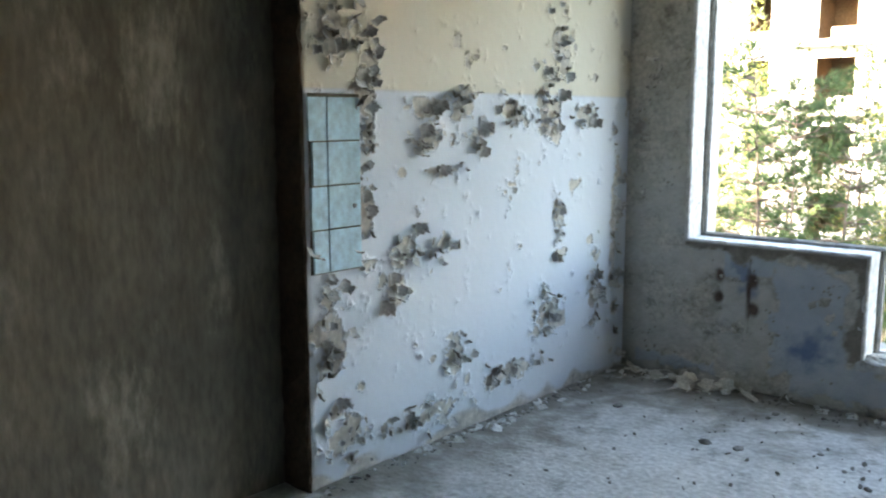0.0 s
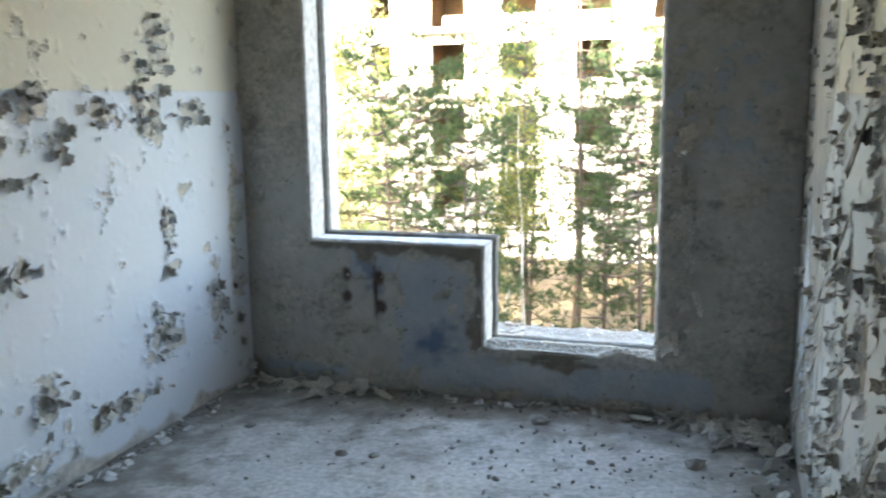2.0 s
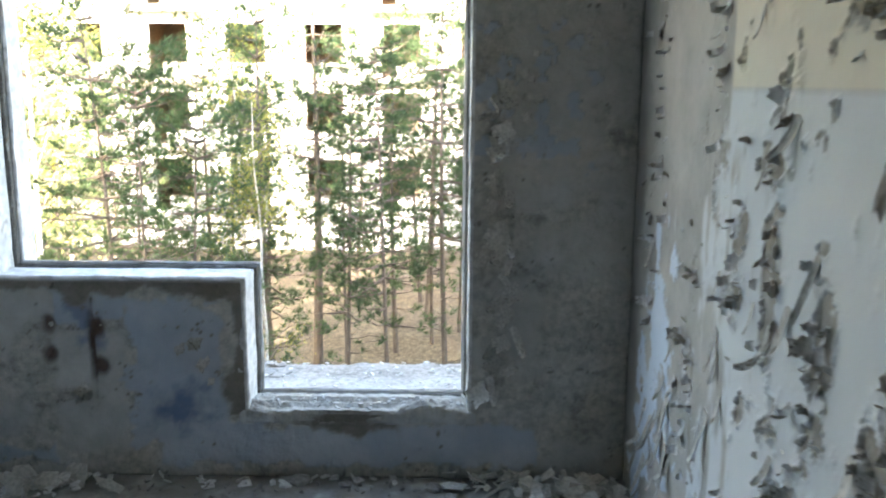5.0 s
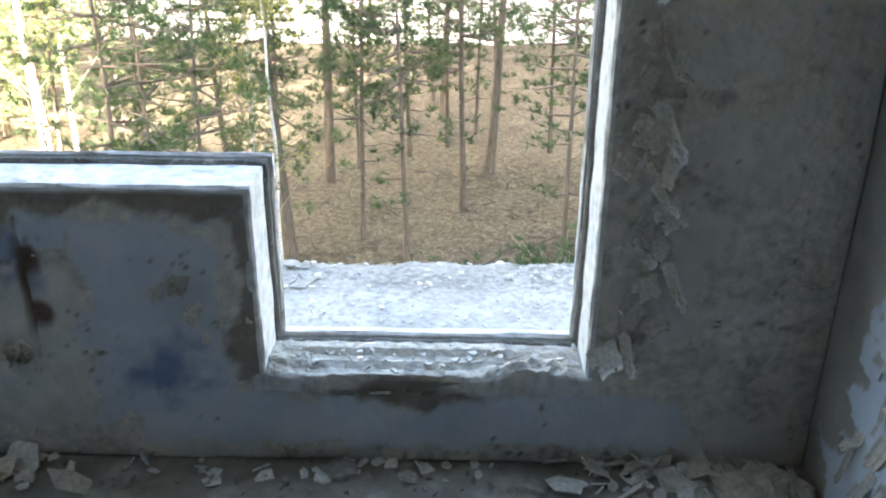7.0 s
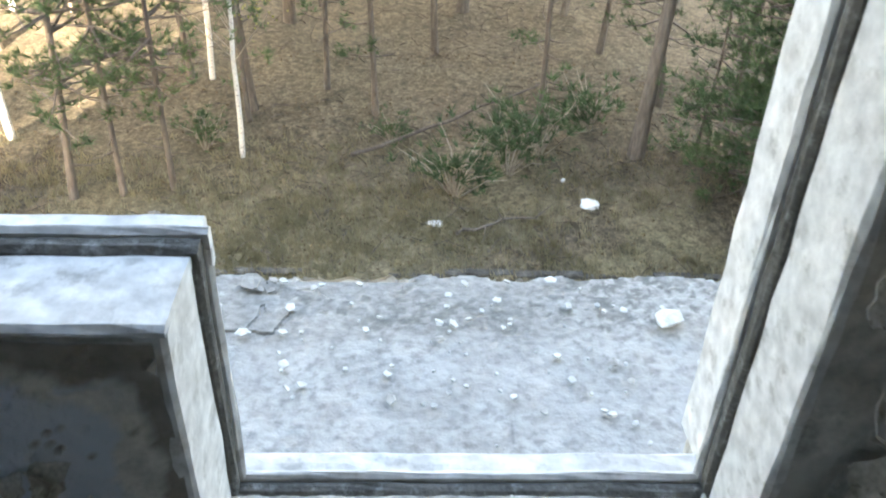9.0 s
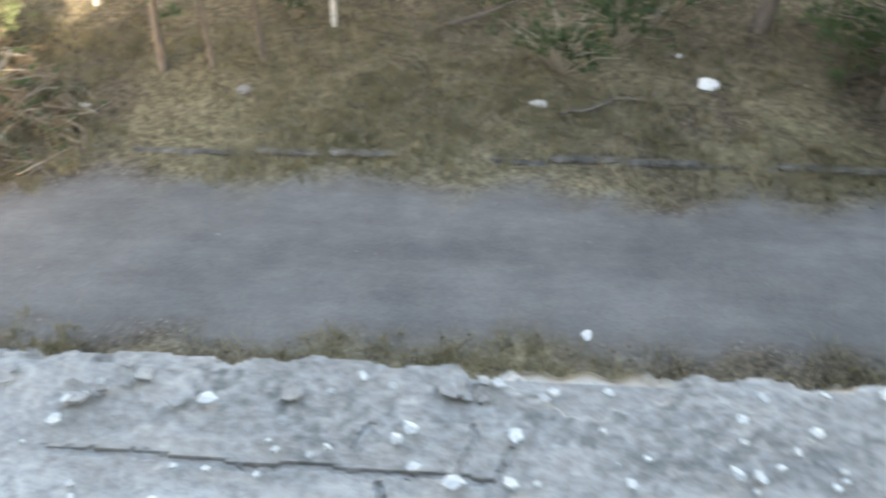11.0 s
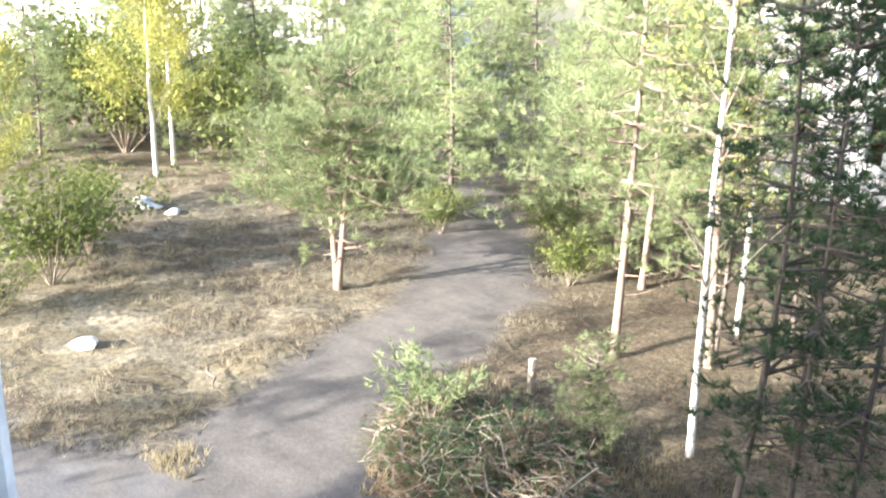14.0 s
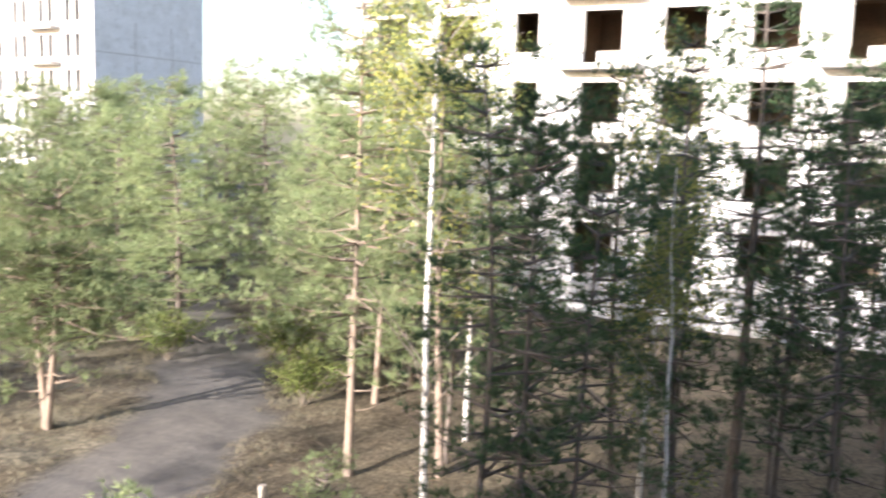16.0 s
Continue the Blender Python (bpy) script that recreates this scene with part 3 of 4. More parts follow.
threshold_me = relief("threshold", (STEP - 0.02, -0.04, DOOR_Z + 0.004), (1, 0, 0), (0, 1, 0), WR - STEP + 0.04, 0.18, 0.005, threshold_field, M_WINDOW_WALL, [(STEP + 0.012, 0.01, DOOR_Z - 0.03, WR - 0.012, 0.135, DOOR_Z + 0.002)])
for v in threshold_me.vertices:
    if v.co.y < 0.0 and v.co.z > DOOR_Z - 0.02:
        ragged = 0.014 * noise.noise(Vector((v.co.x * 9, 0, 7))) + 0.008 * noise.noise(Vector((v.co.x * 31, 3, 7)))
        lost = 0.030 * max(0, 1 - abs(v.co.x - 1.54) / 0.2)
        v.co.y = max(v.co.y, -0.024 + ragged + lost)
        v.co.z -= 0.030 * max(0, 1 - (v.co.y + 0.026 - ragged - lost) / 0.014)
tagged(new("threshold", threshold_me), "broken dusty plaster threshold with a ragged front edge", "threshold", kind="structure")


def floor_field(U, V):
    x, y = U - 3.2, V - 6.2
    n1, n2 = fbm(x, y, 1.6, 33, 5), fbm(x, y, 12, 43, 4)
    rim = np.minimum(np.minimum(np.where(y > -2.15, x, 9), np.where(y > -2.8, W - x, 9)), -y * 0.65)
    dirt_dark = clamp(1.15 - rim / (0.20 + 0.40 * lattice(x, y, 2.5, 5)) + (n2 - 0.5) * 2.0) * 0.95 + clamp((n1 - 0.53) * 4) * clamp((n2 - 0.42) * 4) * 0.8
    return 0.004 * n2 + 0.012 * clamp(1 - rim / 0.12) * n2, {"dirt_dark": dirt_dark}


tagged(new("floor", relief("floor", (-3.2, -6.2, 0), (1, 0, 0), (0, 1, 0), 7.4, 6.2, 0.025, floor_field, M_FLOOR, [(-3.2, -6.2, -0.2, 4.2, 0.0, -0.002)])), "grey dusty concrete floor with debris", "floor", kind="structure")
tagged(new("ceiling", boxes_mesh("ceiling", [(-3.2, -6.2, H + 0.002, 4.2, T, H + 0.2)], M_CEIL)), "old whitewashed concrete ceiling", "ceiling", kind="structure")
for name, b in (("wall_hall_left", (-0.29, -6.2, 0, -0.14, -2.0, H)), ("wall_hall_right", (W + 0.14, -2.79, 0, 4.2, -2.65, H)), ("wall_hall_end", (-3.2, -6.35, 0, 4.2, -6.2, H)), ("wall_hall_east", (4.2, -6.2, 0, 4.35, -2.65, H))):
    tagged(new(name, boxes_mesh(name, [b], M_DARK_WALL)), "dark blotchy bare plaster wall", "wall", kind="structure")

# the house around the room
FACE = [(-8.0, 0.02, -6.4, -0.01, T, 8.6), (W + 0.01, 0.02, -6.4, 14, T, 8.6), (0, 0.02, H + 0.21, W, T, 8.6), (0, 0.02, -6.4, W, 0.22, -0.21), (-8, -12, 8.4, 14, 0.01, 8.6), (-8, -12.2, -6.4, 14, -12, 8.4), (-8.2, -12.2, -6.4, -8, T, 8.6), (14, -12.2, -6.4, 14.2, T, 8.6)]
tagged(new("wall_outer", boxes_mesh("wall_outer", FACE, M_FACADE)), "white concrete panel facade of an abandoned house", "facade", kind="structure")


# ---- ledge outside the window ----
def ledge_field(U, V):
    x, y = U - 0.22, V + 0.225
    n1, n2 = fbm(x, y, 6, 63, 4), fbm(x, y, 26, 73, 3)
    crack = np.zeros_like(U)
    for x0, y0, x1, y1 in ((0.85, .66, 1.13, .655), (1.13, .655, 1.15, .75), (1.13, .655, 1.20, .66), (1.20, .66, 1.22, .73), (0.98, .70, 1.0, .74), (0.4, .68, .85, .66), (-0.2, .62, .4, .68), (0.3, .67, .36, .60), (0.36, .60, .5, .55), (1.02, .64, 1.04, .58)):
        wx, wy = x + (n1 - 0.5) * 0.06, y + (n2 - 0.5) * 0.03
        t = clamp(((wx - x0) * (x1 - x0) + (wy - y0) * (y1 - y0)) / ((x1 - x0) ** 2 + (y1 - y0) ** 2))
        d = np.hypot(wx - x0 - t * (x1 - x0), wy - y0 - t * (y1 - y0))
        crack = np.maximum(crack, clamp(1.8 - d / 0.003))
    fine = fbm(x, y, 70, 173, 3)
    rim = clamp((y - 0.66 + (n1 - 0.5) * 0.12) / 0.05)
    moss = clamp((fine - 0.47) * 8) * clamp((n1 - 0.34) * 4) * (0.22 + 0.78 * rim) + clamp((fine - 0.60) * 9) * 0.45
    chip = clamp((1.25 - np.hypot((x - 1.33) / 0.12, (y - 0.85) / 0.05) + (n2 - 0.5)) * 3) + clamp((1.1 - np.hypot((x - 1.72) / 0.05, (y - 0.87) / 0.02) + (n2 - 0.5)) * 3)
    left = clamp((0.75 - x) / 0.3) * rim
    screed = clamp((0.66 - y) / 0.04 + (n1 - 0.5) * 3) * (0.5 + 0.5 * clamp((n2 - 0.35) * 4))
    h = 0.0025 * n2 + 0.005 * n1 - 0.012 * crack - 0.022 * clamp(chip) - left * (0.006 + 0.012 * clamp((n2 - 0.5) * 5)) - rim * 0.004 * fine
    return h, {"moss": moss * (1 - clamp(chip)), "crack": crack, "chip": clamp(chip), "screed": screed}


ledge_me = relief("balcony_slab", (-0.22, 0.225, 0.135), (1, 0, 0), (0, 1, 0), 2.9, 0.67, 0.006, ledge_field, M_LEDGE, [(-0.22, 0.225, 0.0, 2.68, 0.845, 0.133)])
for v in ledge_me.vertices:
    if v.co.y > 0.8:
        ragged = 0.018 * noise.noise(Vector((v.co.x * 6, 0, 3))) + 0.012 * noise.noise(Vector((v.co.x * 22, 5, 3)))
        bite = 0.04 * max(0, 1 - abs(v.co.x - 1.17) / 0.04)
        v.co.y = min(v.co.y, 0.87 + ragged - bite)
        if v.co.y >= 0.868 + ragged - bite and v.co.z > 0.13:
            v.co.z -= 0.02
tagged(new("balcony_slab", ledge_me), "weathered grey concrete balcony slab with cracks and a broken edge", "slab", kind="structure")


# ---- ground, road, kerb ----
def away(x, y, line):
    d = np.full_like(x, 1e9)
    for (x0, y0), (x1, y1) in zip(line, line[1:]):
        t = clamp(((x - x0) * (x1 - x0) + (y - y0) * (y1 - y0)) / ((x1 - x0) ** 2 + (y1 - y0) ** 2))
        d = np.minimum(d, np.hypot(x - x0 - t * (x1 - x0), y - y0 - t * (y1 - y0)))
    return d


ROAD = [(60, 7.2), (-4, 7.2), (-9, 6.0), (-14, 3.2), (-40, -2)]
TRACK = [(-8, 5.5), (-11.2, 8.2), (-12.6, 12), (-14.6, 17), (-18.5, 21.5), (-24, 26), (-34, 34)]
GZ = -6.1


def bare_ground(x, y):
    """How much road or track lies at a place."""
    w = (fbm(x, y, 1.1, 12, 3) - 0.5) * 0.9
    return clamp((1.45 + w - away(x, y, ROAD)) / 0.35), clamp((2.0 + w * 1.3 - away(x, y, TRACK)) / 0.7)


def ground_height(x, y):
    r, t = bare_ground(np.asarray(x, float), np.asarray(y, float))
    n = fbm(x, y, 0.5, 3, 5) - 0.5
    return GZ + n * 0.35 * (1 - np.maximum(r, t)) - 0.03


far = np.array([400, 250, 160, 110, 85, 70.0])
xs = np.concatenate([-far - 5, np.arange(-70, 32, 0.3), far[::-1] + 5])
ys = np.concatenate([-far, np.arange(-16, 62, 0.3), far[::-1]])
GX, GY = np.meshgrid(xs, ys)
near_road, track = bare_ground(GX, GY)
gz = ground_height(GX, GY)
idx = np.arange(GX.size).reshape(GX.shape)
quads = np.stack([idx[:-1, :-1], idx[:-1, 1:], idx[1:, 1:], idx[1:, :-1]], -1).reshape(-1, 4)
ground_me = mesh_of("ground", np.stack([GX, GY, gz], -1).reshape(-1, 3), quads, M_GROUND, True)
n1, n2 = fbm(GX, GY, 0.22, 21, 4), fbm(GX, GY, 1.3, 31, 4)
open_land = clamp((-11 - GX) / 4)
grass = clamp((n1 - 0.36) * 5 + (n2 - 0.5) * 2) * 0.85 * np.maximum(clamp((14 - GY) / 4), 0.3)
straw = clamp((n2 - 0.45) * 4) * (0.1 + 0.65 * open_land)
soil = np.maximum(track * 0.95, clamp(1.7 - away(GX, GY, ROAD) / 1.5) * clamp((-6 - GX) / 3) * clamp((n2 - 0.42) * 4))
for key, value in (("trodden", np.maximum(near_road, track * 0.8)), ("road", np.maximum(near_road, track * 0.35)), ("grass", grass), ("straw", straw), ("soil", soil)):
    at = ground_me.attributes.new(key, "FLOAT", "POINT")
    at.data.foreach_set("value", clamp(value).reshape(-1))
tagged(new("ground", ground_me), "forest ground of needles, dry grass and an asphalt lane", "ground", kind="structure")

kerb = tagged(new("kerb"), "row of old sunken kerb stones along the lane", "kerb", kind="structure")
kerb_mes = [rough_bar("kerb_stone", 0, 0, -0.15, 0.97, 0.13, 0.09, M_KERB, 0.012, 0.12, 0.02, s) for s in range(3)]
rnd = random.Random(3)
for i in range(17):
    ob = child(new("kerb_stone", kerb_mes[i % 3]), kerb)
    ob.matrix_basis = pose(-5.1 + i, 9.02 + rnd.uniform(-0.03, 0.03), GZ - 0.085 + rnd.uniform(-0.05, 0.03), rnd.uniform(-6, 6), 0, rnd.uniform(-1.5, 1.5))


# ---- plants ----
def tube(verts, faces, pts, radii, sides=6):
    for (p, r), k in zip(zip(pts, radii), range(len(pts))):
        d = (pts[min(k + 1, len(pts) - 1)] - pts[max(k - 1, 0)]).normalized()
        a = d.orthogonal().normalized()
        b = d.cross(a)
        base = len(verts)
        for s in range(sides):
            t = 2 * math.pi * s / sides
            verts.append(p + (a * math.cos(t) + b * math.sin(t)) * r)
        if k:
            for s in range(sides):
                faces.append((base - sides + s, base - sides + (s + 1) % sides, base + (s + 1) % sides, base + s))


def tuft(verts, faces, p, d, rnd, length, width, count):
    """A tuft of needles round a twig end."""
    for _ in range(count):
        n = (d + Vector((rnd.gauss(0, .75), rnd.gauss(0, .75), rnd.gauss(0.15, .6)))).normalized()
        s = n.orthogonal().normalized()
        s.rotate(Matrix.Rotation(rnd.uniform(0, 6.28), 3, n))
        k, l = len(verts), length * rnd.uniform(0.6, 1.2)
        verts.extend((p - s * width / 2, p + s * width / 2, p + n * l))
        faces.append((k, k + 1, k + 2))


def leaf(verts, faces, p, rnd, size):
    n = Vector((rnd.gauss(0, 1), rnd.gauss(0, 1), rnd.gauss(0.2, 1))).normalized()
    a = n.orthogonal().normalized()
    a.rotate(Matrix.Rotation(rnd.uniform(0, 6.28), 3, n))
    b = n.cross(a)
    k, s = len(verts), size * rnd.uniform(0.6, 1.3)
    verts.extend((p, p + (a * 0.5 + b * 0.35) * s, p + a * s, p + (a * 0.5 - b * 0.35) * s))
    faces.append((k, k + 1, k + 2, k + 3))


def pine(h, r, clear, spread, seed, bark, needles, label, forks=1, dense=1.0, lean=0.02, size=0.24):
    """A pine: tapered crooked trunk, whorls of limbs with dead ones below, crown of needle tufts."""
    rnd = random.Random(seed)
    root = tagged(new("pine_tree"), label, "tree", "pines of the wood")
    tv, tf, cv, cf = [], [], [], []
    for f in range(forks):
        top = Vector((rnd.gauss(0, lean * h) + (f - (forks - 1) / 2) * 0.16 * h, rnd.gauss(0, lean * h), h * rnd.uniform(0.93, 1)))
        bend = Vector((rnd.gauss(0, .12), rnd.gauss(0, .12), 0))
        spine = [top * (k / 12) * 1.0 + bend * math.sin(k / 12 * 3.1) for k in range(13)]
        for p in spine:
            p.z = max(p.z, -0.15)
        spine[0].z = -0.15
        tube(tv, tf, spine, [r * (1 - 0.86 * k / 12) * (1.25 if k == 0 else 1) for k in range(13)], 8)
        z = clear * h * 0.45
        while z < h * 0.98:
            t = z / h
            dead = t < clear
            reach = spread * (0.35 + 0.65 * math.sin(min(1.0, (1.03 - t) / (1.03 - clear)) * 1.9)) if not dead else spread * 0.4
            at = spine[min(11, int(t * 12))].lerp(spine[min(12, int(t * 12) + 1)], t * 12 - int(t * 12))
            for _ in range(rnd.choice((1, 2)) if dead else rnd.choice((3, 4, 5))):
                az, l = rnd.uniform(0, 6.28), reach * rnd.uniform(0.45, 1.15)
                rise = rnd.uniform(-0.15, 0.35) + 0.5 * max(0, t - 0.6)
                tip = at + Vector((math.cos(az) * l, math.sin(az) * l, l * rise))
                mid = at.lerp(tip, 0.5) + Vector((0, 0, -0.06 * l))
                tube(tv, tf, [at, mid, tip], [0.018 + 0.012 * l, 0.012, 0.005], 4)
                if dead and rnd.random() < 0.75:
                    continue
                for k in range(max(2, int(l * 2.6 * dense + 0.8))):
                    q = rnd.uniform(0.38, 1.05) if k else 1.0
                    p = at.lerp(mid, q * 2) if q < 0.5 else mid.lerp(tip, q * 2 - 1)
                    c = p + Vector((rnd.gauss(0, .17), rnd.gauss(0, .17), rnd.gauss(0.08, .08))) * (0.35 + 0.65 * l)
                    tube(tv, tf, [p, c], [0.008, 0.004], 3)
                    pad = size * rnd.uniform(0.55, 1.0)
                    for _ in range(4):
                        o = Vector((rnd.gauss(0, .5), rnd.gauss(0, .5), rnd.gauss(0, .28))) * pad
                        tuft(cv, cf, c + o, (tip - at).normalized() * 0.7 + o * 0.8 + Vector((0, 0, .55)), rnd, size * 0.8, size * 0.075, 11)
            z += h * rnd.uniform(0.028, 0.045)
    part("trunk", mesh_of("trunk", tv, tf, bark, True), root)
    part("crown", mesh_of("crown", cv, cf, needles), root)
    return root


def birch(h, r, seed, label, leaves=2600, wide=0.17, low=0.38, size=0.075):
    rnd = random.Random(seed)
    root = tagged(new("birch_tree"), label, "tree", "birches")
    tv, tf, bv, bf, cv, cf = [], [], [], [], [], []
    bend, kink = Vector((rnd.gauss(0, .2), rnd.gauss(0, .2), 0)), Vector((rnd.uniform(-.04, .04), rnd.uniform(-.04, .04), 0))
    spine = [Vector((0, 0, h * k / 12 - (0.15 if k == 0 else 0))) + bend * math.sin(k / 12 * 4) + kink * math.sin(k * 1.7) * min(1, k / 3) for k in range(13)]
    tube(tv, tf, spine, [r * (1 - 0.88 * k / 12) for k in range(13)], 8)
    limbs = []
    for i in range(34):
        t = rnd.uniform(0.22, 0.97)
        at = spine[int(t * 12)].lerp(spine[min(12, int(t * 12) + 1)], t * 12 - int(t * 12))
        az, l = rnd.uniform(0, 6.28), h * wide * (1.15 - t) * rnd.uniform(0.7, 1.5) + 0.4
        tip = at + Vector((math.cos(az) * l * 0.75, math.sin(az) * l * 0.75, l * rnd.uniform(0.5, 0.95)))
        tube(bv, bf, [at, at.lerp(tip, 0.5) + Vector((0, 0, 0.05)), tip], [0.02 * (1.2 - t), 0.012, 0.004], 4)
        if t > low:
            limbs.append((at, tip))
    for i in range(leaves):
        at, tip = rnd.choice(limbs)
        p = at.lerp(tip, rnd.uniform(0.4, 1.05)) + Vector((rnd.gauss(0, .2), rnd.gauss(0, .2), -abs(rnd.gauss(0, .45))))
        leaf(cv, cf, p, rnd, size)
    part("trunk", mesh_of("trunk", tv, tf, M_BIRCH, True), root)
    part("branchwork", mesh_of("branchwork", bv, bf, M_TWIG, True), root)
    part("crown", mesh_of("crown", cv, cf, M_BIRCH_LEAF), root)
    return root


def shrub(h, w, seed, mat, label, leaves=1200, size=0.07, needles=False, name="shrub"):
    rnd = random.Random(seed)
    root = tagged(new(name), label, "shrub", "shrubs")
    sv, sf, cv, cf = [], [], [], []
    for i in range(16):
        tip = Vector((rnd.gauss(0, w * .4), rnd.gauss(0, w * .4), h * rnd.uniform(0.5, 1)))
        mid = tip * 0.5 + Vector((rnd.gauss(0, .08), rnd.gauss(0, .08), 0.1 * h))
        tube(sv, sf, [Vector((0, 0, -0.1)), mid, tip], [0.02, 0.012, 0.004], 4)
        for k in range(leaves // 16):
            q = rnd.uniform(0.3, 1.05)
            p = Vector((0, 0, 0)).lerp(mid, q * 2) if q < 0.5 else mid.lerp(tip, q * 2 - 1)
            p = p + Vector((rnd.gauss(0, w * .10), rnd.gauss(0, w * .10), rnd.gauss(0, h * .06)))
            if needles:
                if k % 6 == 0:
                    tuft(cv, cf, p, Vector((tip.x, tip.y, 0.6)).normalized(), rnd, 0.2, 0.03, 8)
            else:
                leaf(cv, cf, p, rnd, size)
    part("stalk", mesh_of("stalk", sv, sf, M_TWIG, True), root)
    part("foliage", mesh_of("foliage", cv, cf, mat), root)
    return root


def stand(ob, x, y, turn=0, s=1.0):
    ob.matrix_basis = pose(x, y, float(ground_height(np.array([x]), np.array([y]))[0]), 0, 0, turn) @ Matrix.Scale(s, 4)
    return ob


def stand_copy(ob, x, y, turn, s):
    c = copy_thing(ob, Matrix.Identity(4))
    return stand(c, x, y, turn, s)


THIN = "slender young pine with bare lower trunk and green crown"
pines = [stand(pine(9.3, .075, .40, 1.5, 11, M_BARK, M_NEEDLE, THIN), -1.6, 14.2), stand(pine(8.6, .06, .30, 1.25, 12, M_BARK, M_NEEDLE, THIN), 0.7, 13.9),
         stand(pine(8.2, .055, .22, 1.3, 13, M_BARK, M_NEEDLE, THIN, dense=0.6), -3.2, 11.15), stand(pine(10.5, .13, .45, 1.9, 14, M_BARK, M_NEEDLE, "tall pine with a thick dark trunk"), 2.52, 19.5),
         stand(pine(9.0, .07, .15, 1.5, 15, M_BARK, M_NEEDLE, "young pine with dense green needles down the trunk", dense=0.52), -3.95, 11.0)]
SPOTS = [(-1.5, 18.7, 3), (-0.3, 15.0, 1), (1.83, 17.0, 0), (3.85, 14.4, 1), (5.4, 17.0, 0), (-3.1, 15.7, 0), (-6.15, 18.1, 4), (-2.45, 11.35, 2), (-1.62, 13.7, 1), (5.3, 12.5, 3), (6.9, 11.4, 4), (7.7, 10.4, 4),
         (-7.6, 17.4, 0), (-4.4, 14.2, 2), (0.4, 20.8, 4), (4.2, 21.0, 1), (-3.2, 20.5, 0), (8.0, 15.5, 0), (9.6, 13.0, 2), (1.2, 24.5, 3), (6.4, 23.5, 4), (3.0, 27.0, 0), (-1.5, 27.5, 4), (-6.0, 28.0, 1), (10.5, 19.0, 3), (-11.0, 29.0, 0), (4.9, 19.2, 4), (6.2, 14.6, 4), (2.2, 22.8, 1), (7.4, 9.9, 4), (6.7, 10.6, 4), (8.6, 10.2, 4), (-0.9, 20.0, 2), (1.4, 21.6, 2), (0.9, 26.5, 4)]
rnd = random.Random(21)
for x, y, k in SPOTS:
    stand_copy(pines[k], x, y, rnd.uniform(0, 360), rnd.uniform(0.86, 1.12))
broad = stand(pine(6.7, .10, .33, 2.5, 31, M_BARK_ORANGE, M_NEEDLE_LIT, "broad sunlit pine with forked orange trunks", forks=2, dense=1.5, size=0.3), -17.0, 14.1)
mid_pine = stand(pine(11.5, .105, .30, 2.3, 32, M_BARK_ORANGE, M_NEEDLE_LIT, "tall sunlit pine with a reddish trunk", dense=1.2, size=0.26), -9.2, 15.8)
full = stand(pine(8.5, .12, .06, 2.4, 33, M_BARK, M_NEEDLE_LIT, "full sunlit pine at the edge of the clearing", dense=1.3, size=0.3), -21.0, 22.5)
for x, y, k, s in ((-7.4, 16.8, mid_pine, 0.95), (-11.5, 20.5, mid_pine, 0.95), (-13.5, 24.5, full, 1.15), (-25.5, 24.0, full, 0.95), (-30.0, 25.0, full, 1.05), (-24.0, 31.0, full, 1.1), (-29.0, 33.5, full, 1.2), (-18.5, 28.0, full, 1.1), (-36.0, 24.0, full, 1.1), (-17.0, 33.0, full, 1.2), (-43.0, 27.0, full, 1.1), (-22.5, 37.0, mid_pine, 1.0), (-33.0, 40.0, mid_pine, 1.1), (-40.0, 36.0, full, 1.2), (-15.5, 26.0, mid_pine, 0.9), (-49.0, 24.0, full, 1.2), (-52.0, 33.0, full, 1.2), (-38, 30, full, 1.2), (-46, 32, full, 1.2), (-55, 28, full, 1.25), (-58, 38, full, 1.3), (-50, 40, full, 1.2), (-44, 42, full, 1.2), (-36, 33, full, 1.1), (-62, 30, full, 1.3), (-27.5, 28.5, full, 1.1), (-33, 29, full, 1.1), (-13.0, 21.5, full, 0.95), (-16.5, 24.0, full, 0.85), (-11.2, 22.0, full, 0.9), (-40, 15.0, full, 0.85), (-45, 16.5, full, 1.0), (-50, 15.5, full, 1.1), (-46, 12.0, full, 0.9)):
    stand_copy(k, x, y, rnd.uniform(0, 360), s * rnd.uniform(0.92, 1.06))
for x, y in ((-10.5, -8), (-13.0, -14), (-16.5, -7), (-19.0, -16), (-12.0, -22), (-26, -12), (-15.5, -20), (-30, -8)):
    stand_copy(rnd.choice((pines[0], pines[3], mid_pine)), x, y, rnd.uniform(0, 360), rnd.uniform(0.9, 1.15))
leafy_bush = stand(shrub(2.4, 2.4, 52, M_BUSH, "yellow-green leafy shrub on dry ground", 2600, size=0.11), -22.5, 8.6, 0, 1.35)
birch_near = stand(birch(11.5, .078, 41, "white birch with thin yellow-green leaves in the sun", 3800), -5.6, 12.85)
birch_far = stand(birch(9.5, .13, 42, "white birch with hanging yellow-green foliage", 9000, wide=0.34, low=0.22, size=0.13), -35.0, 18.1)
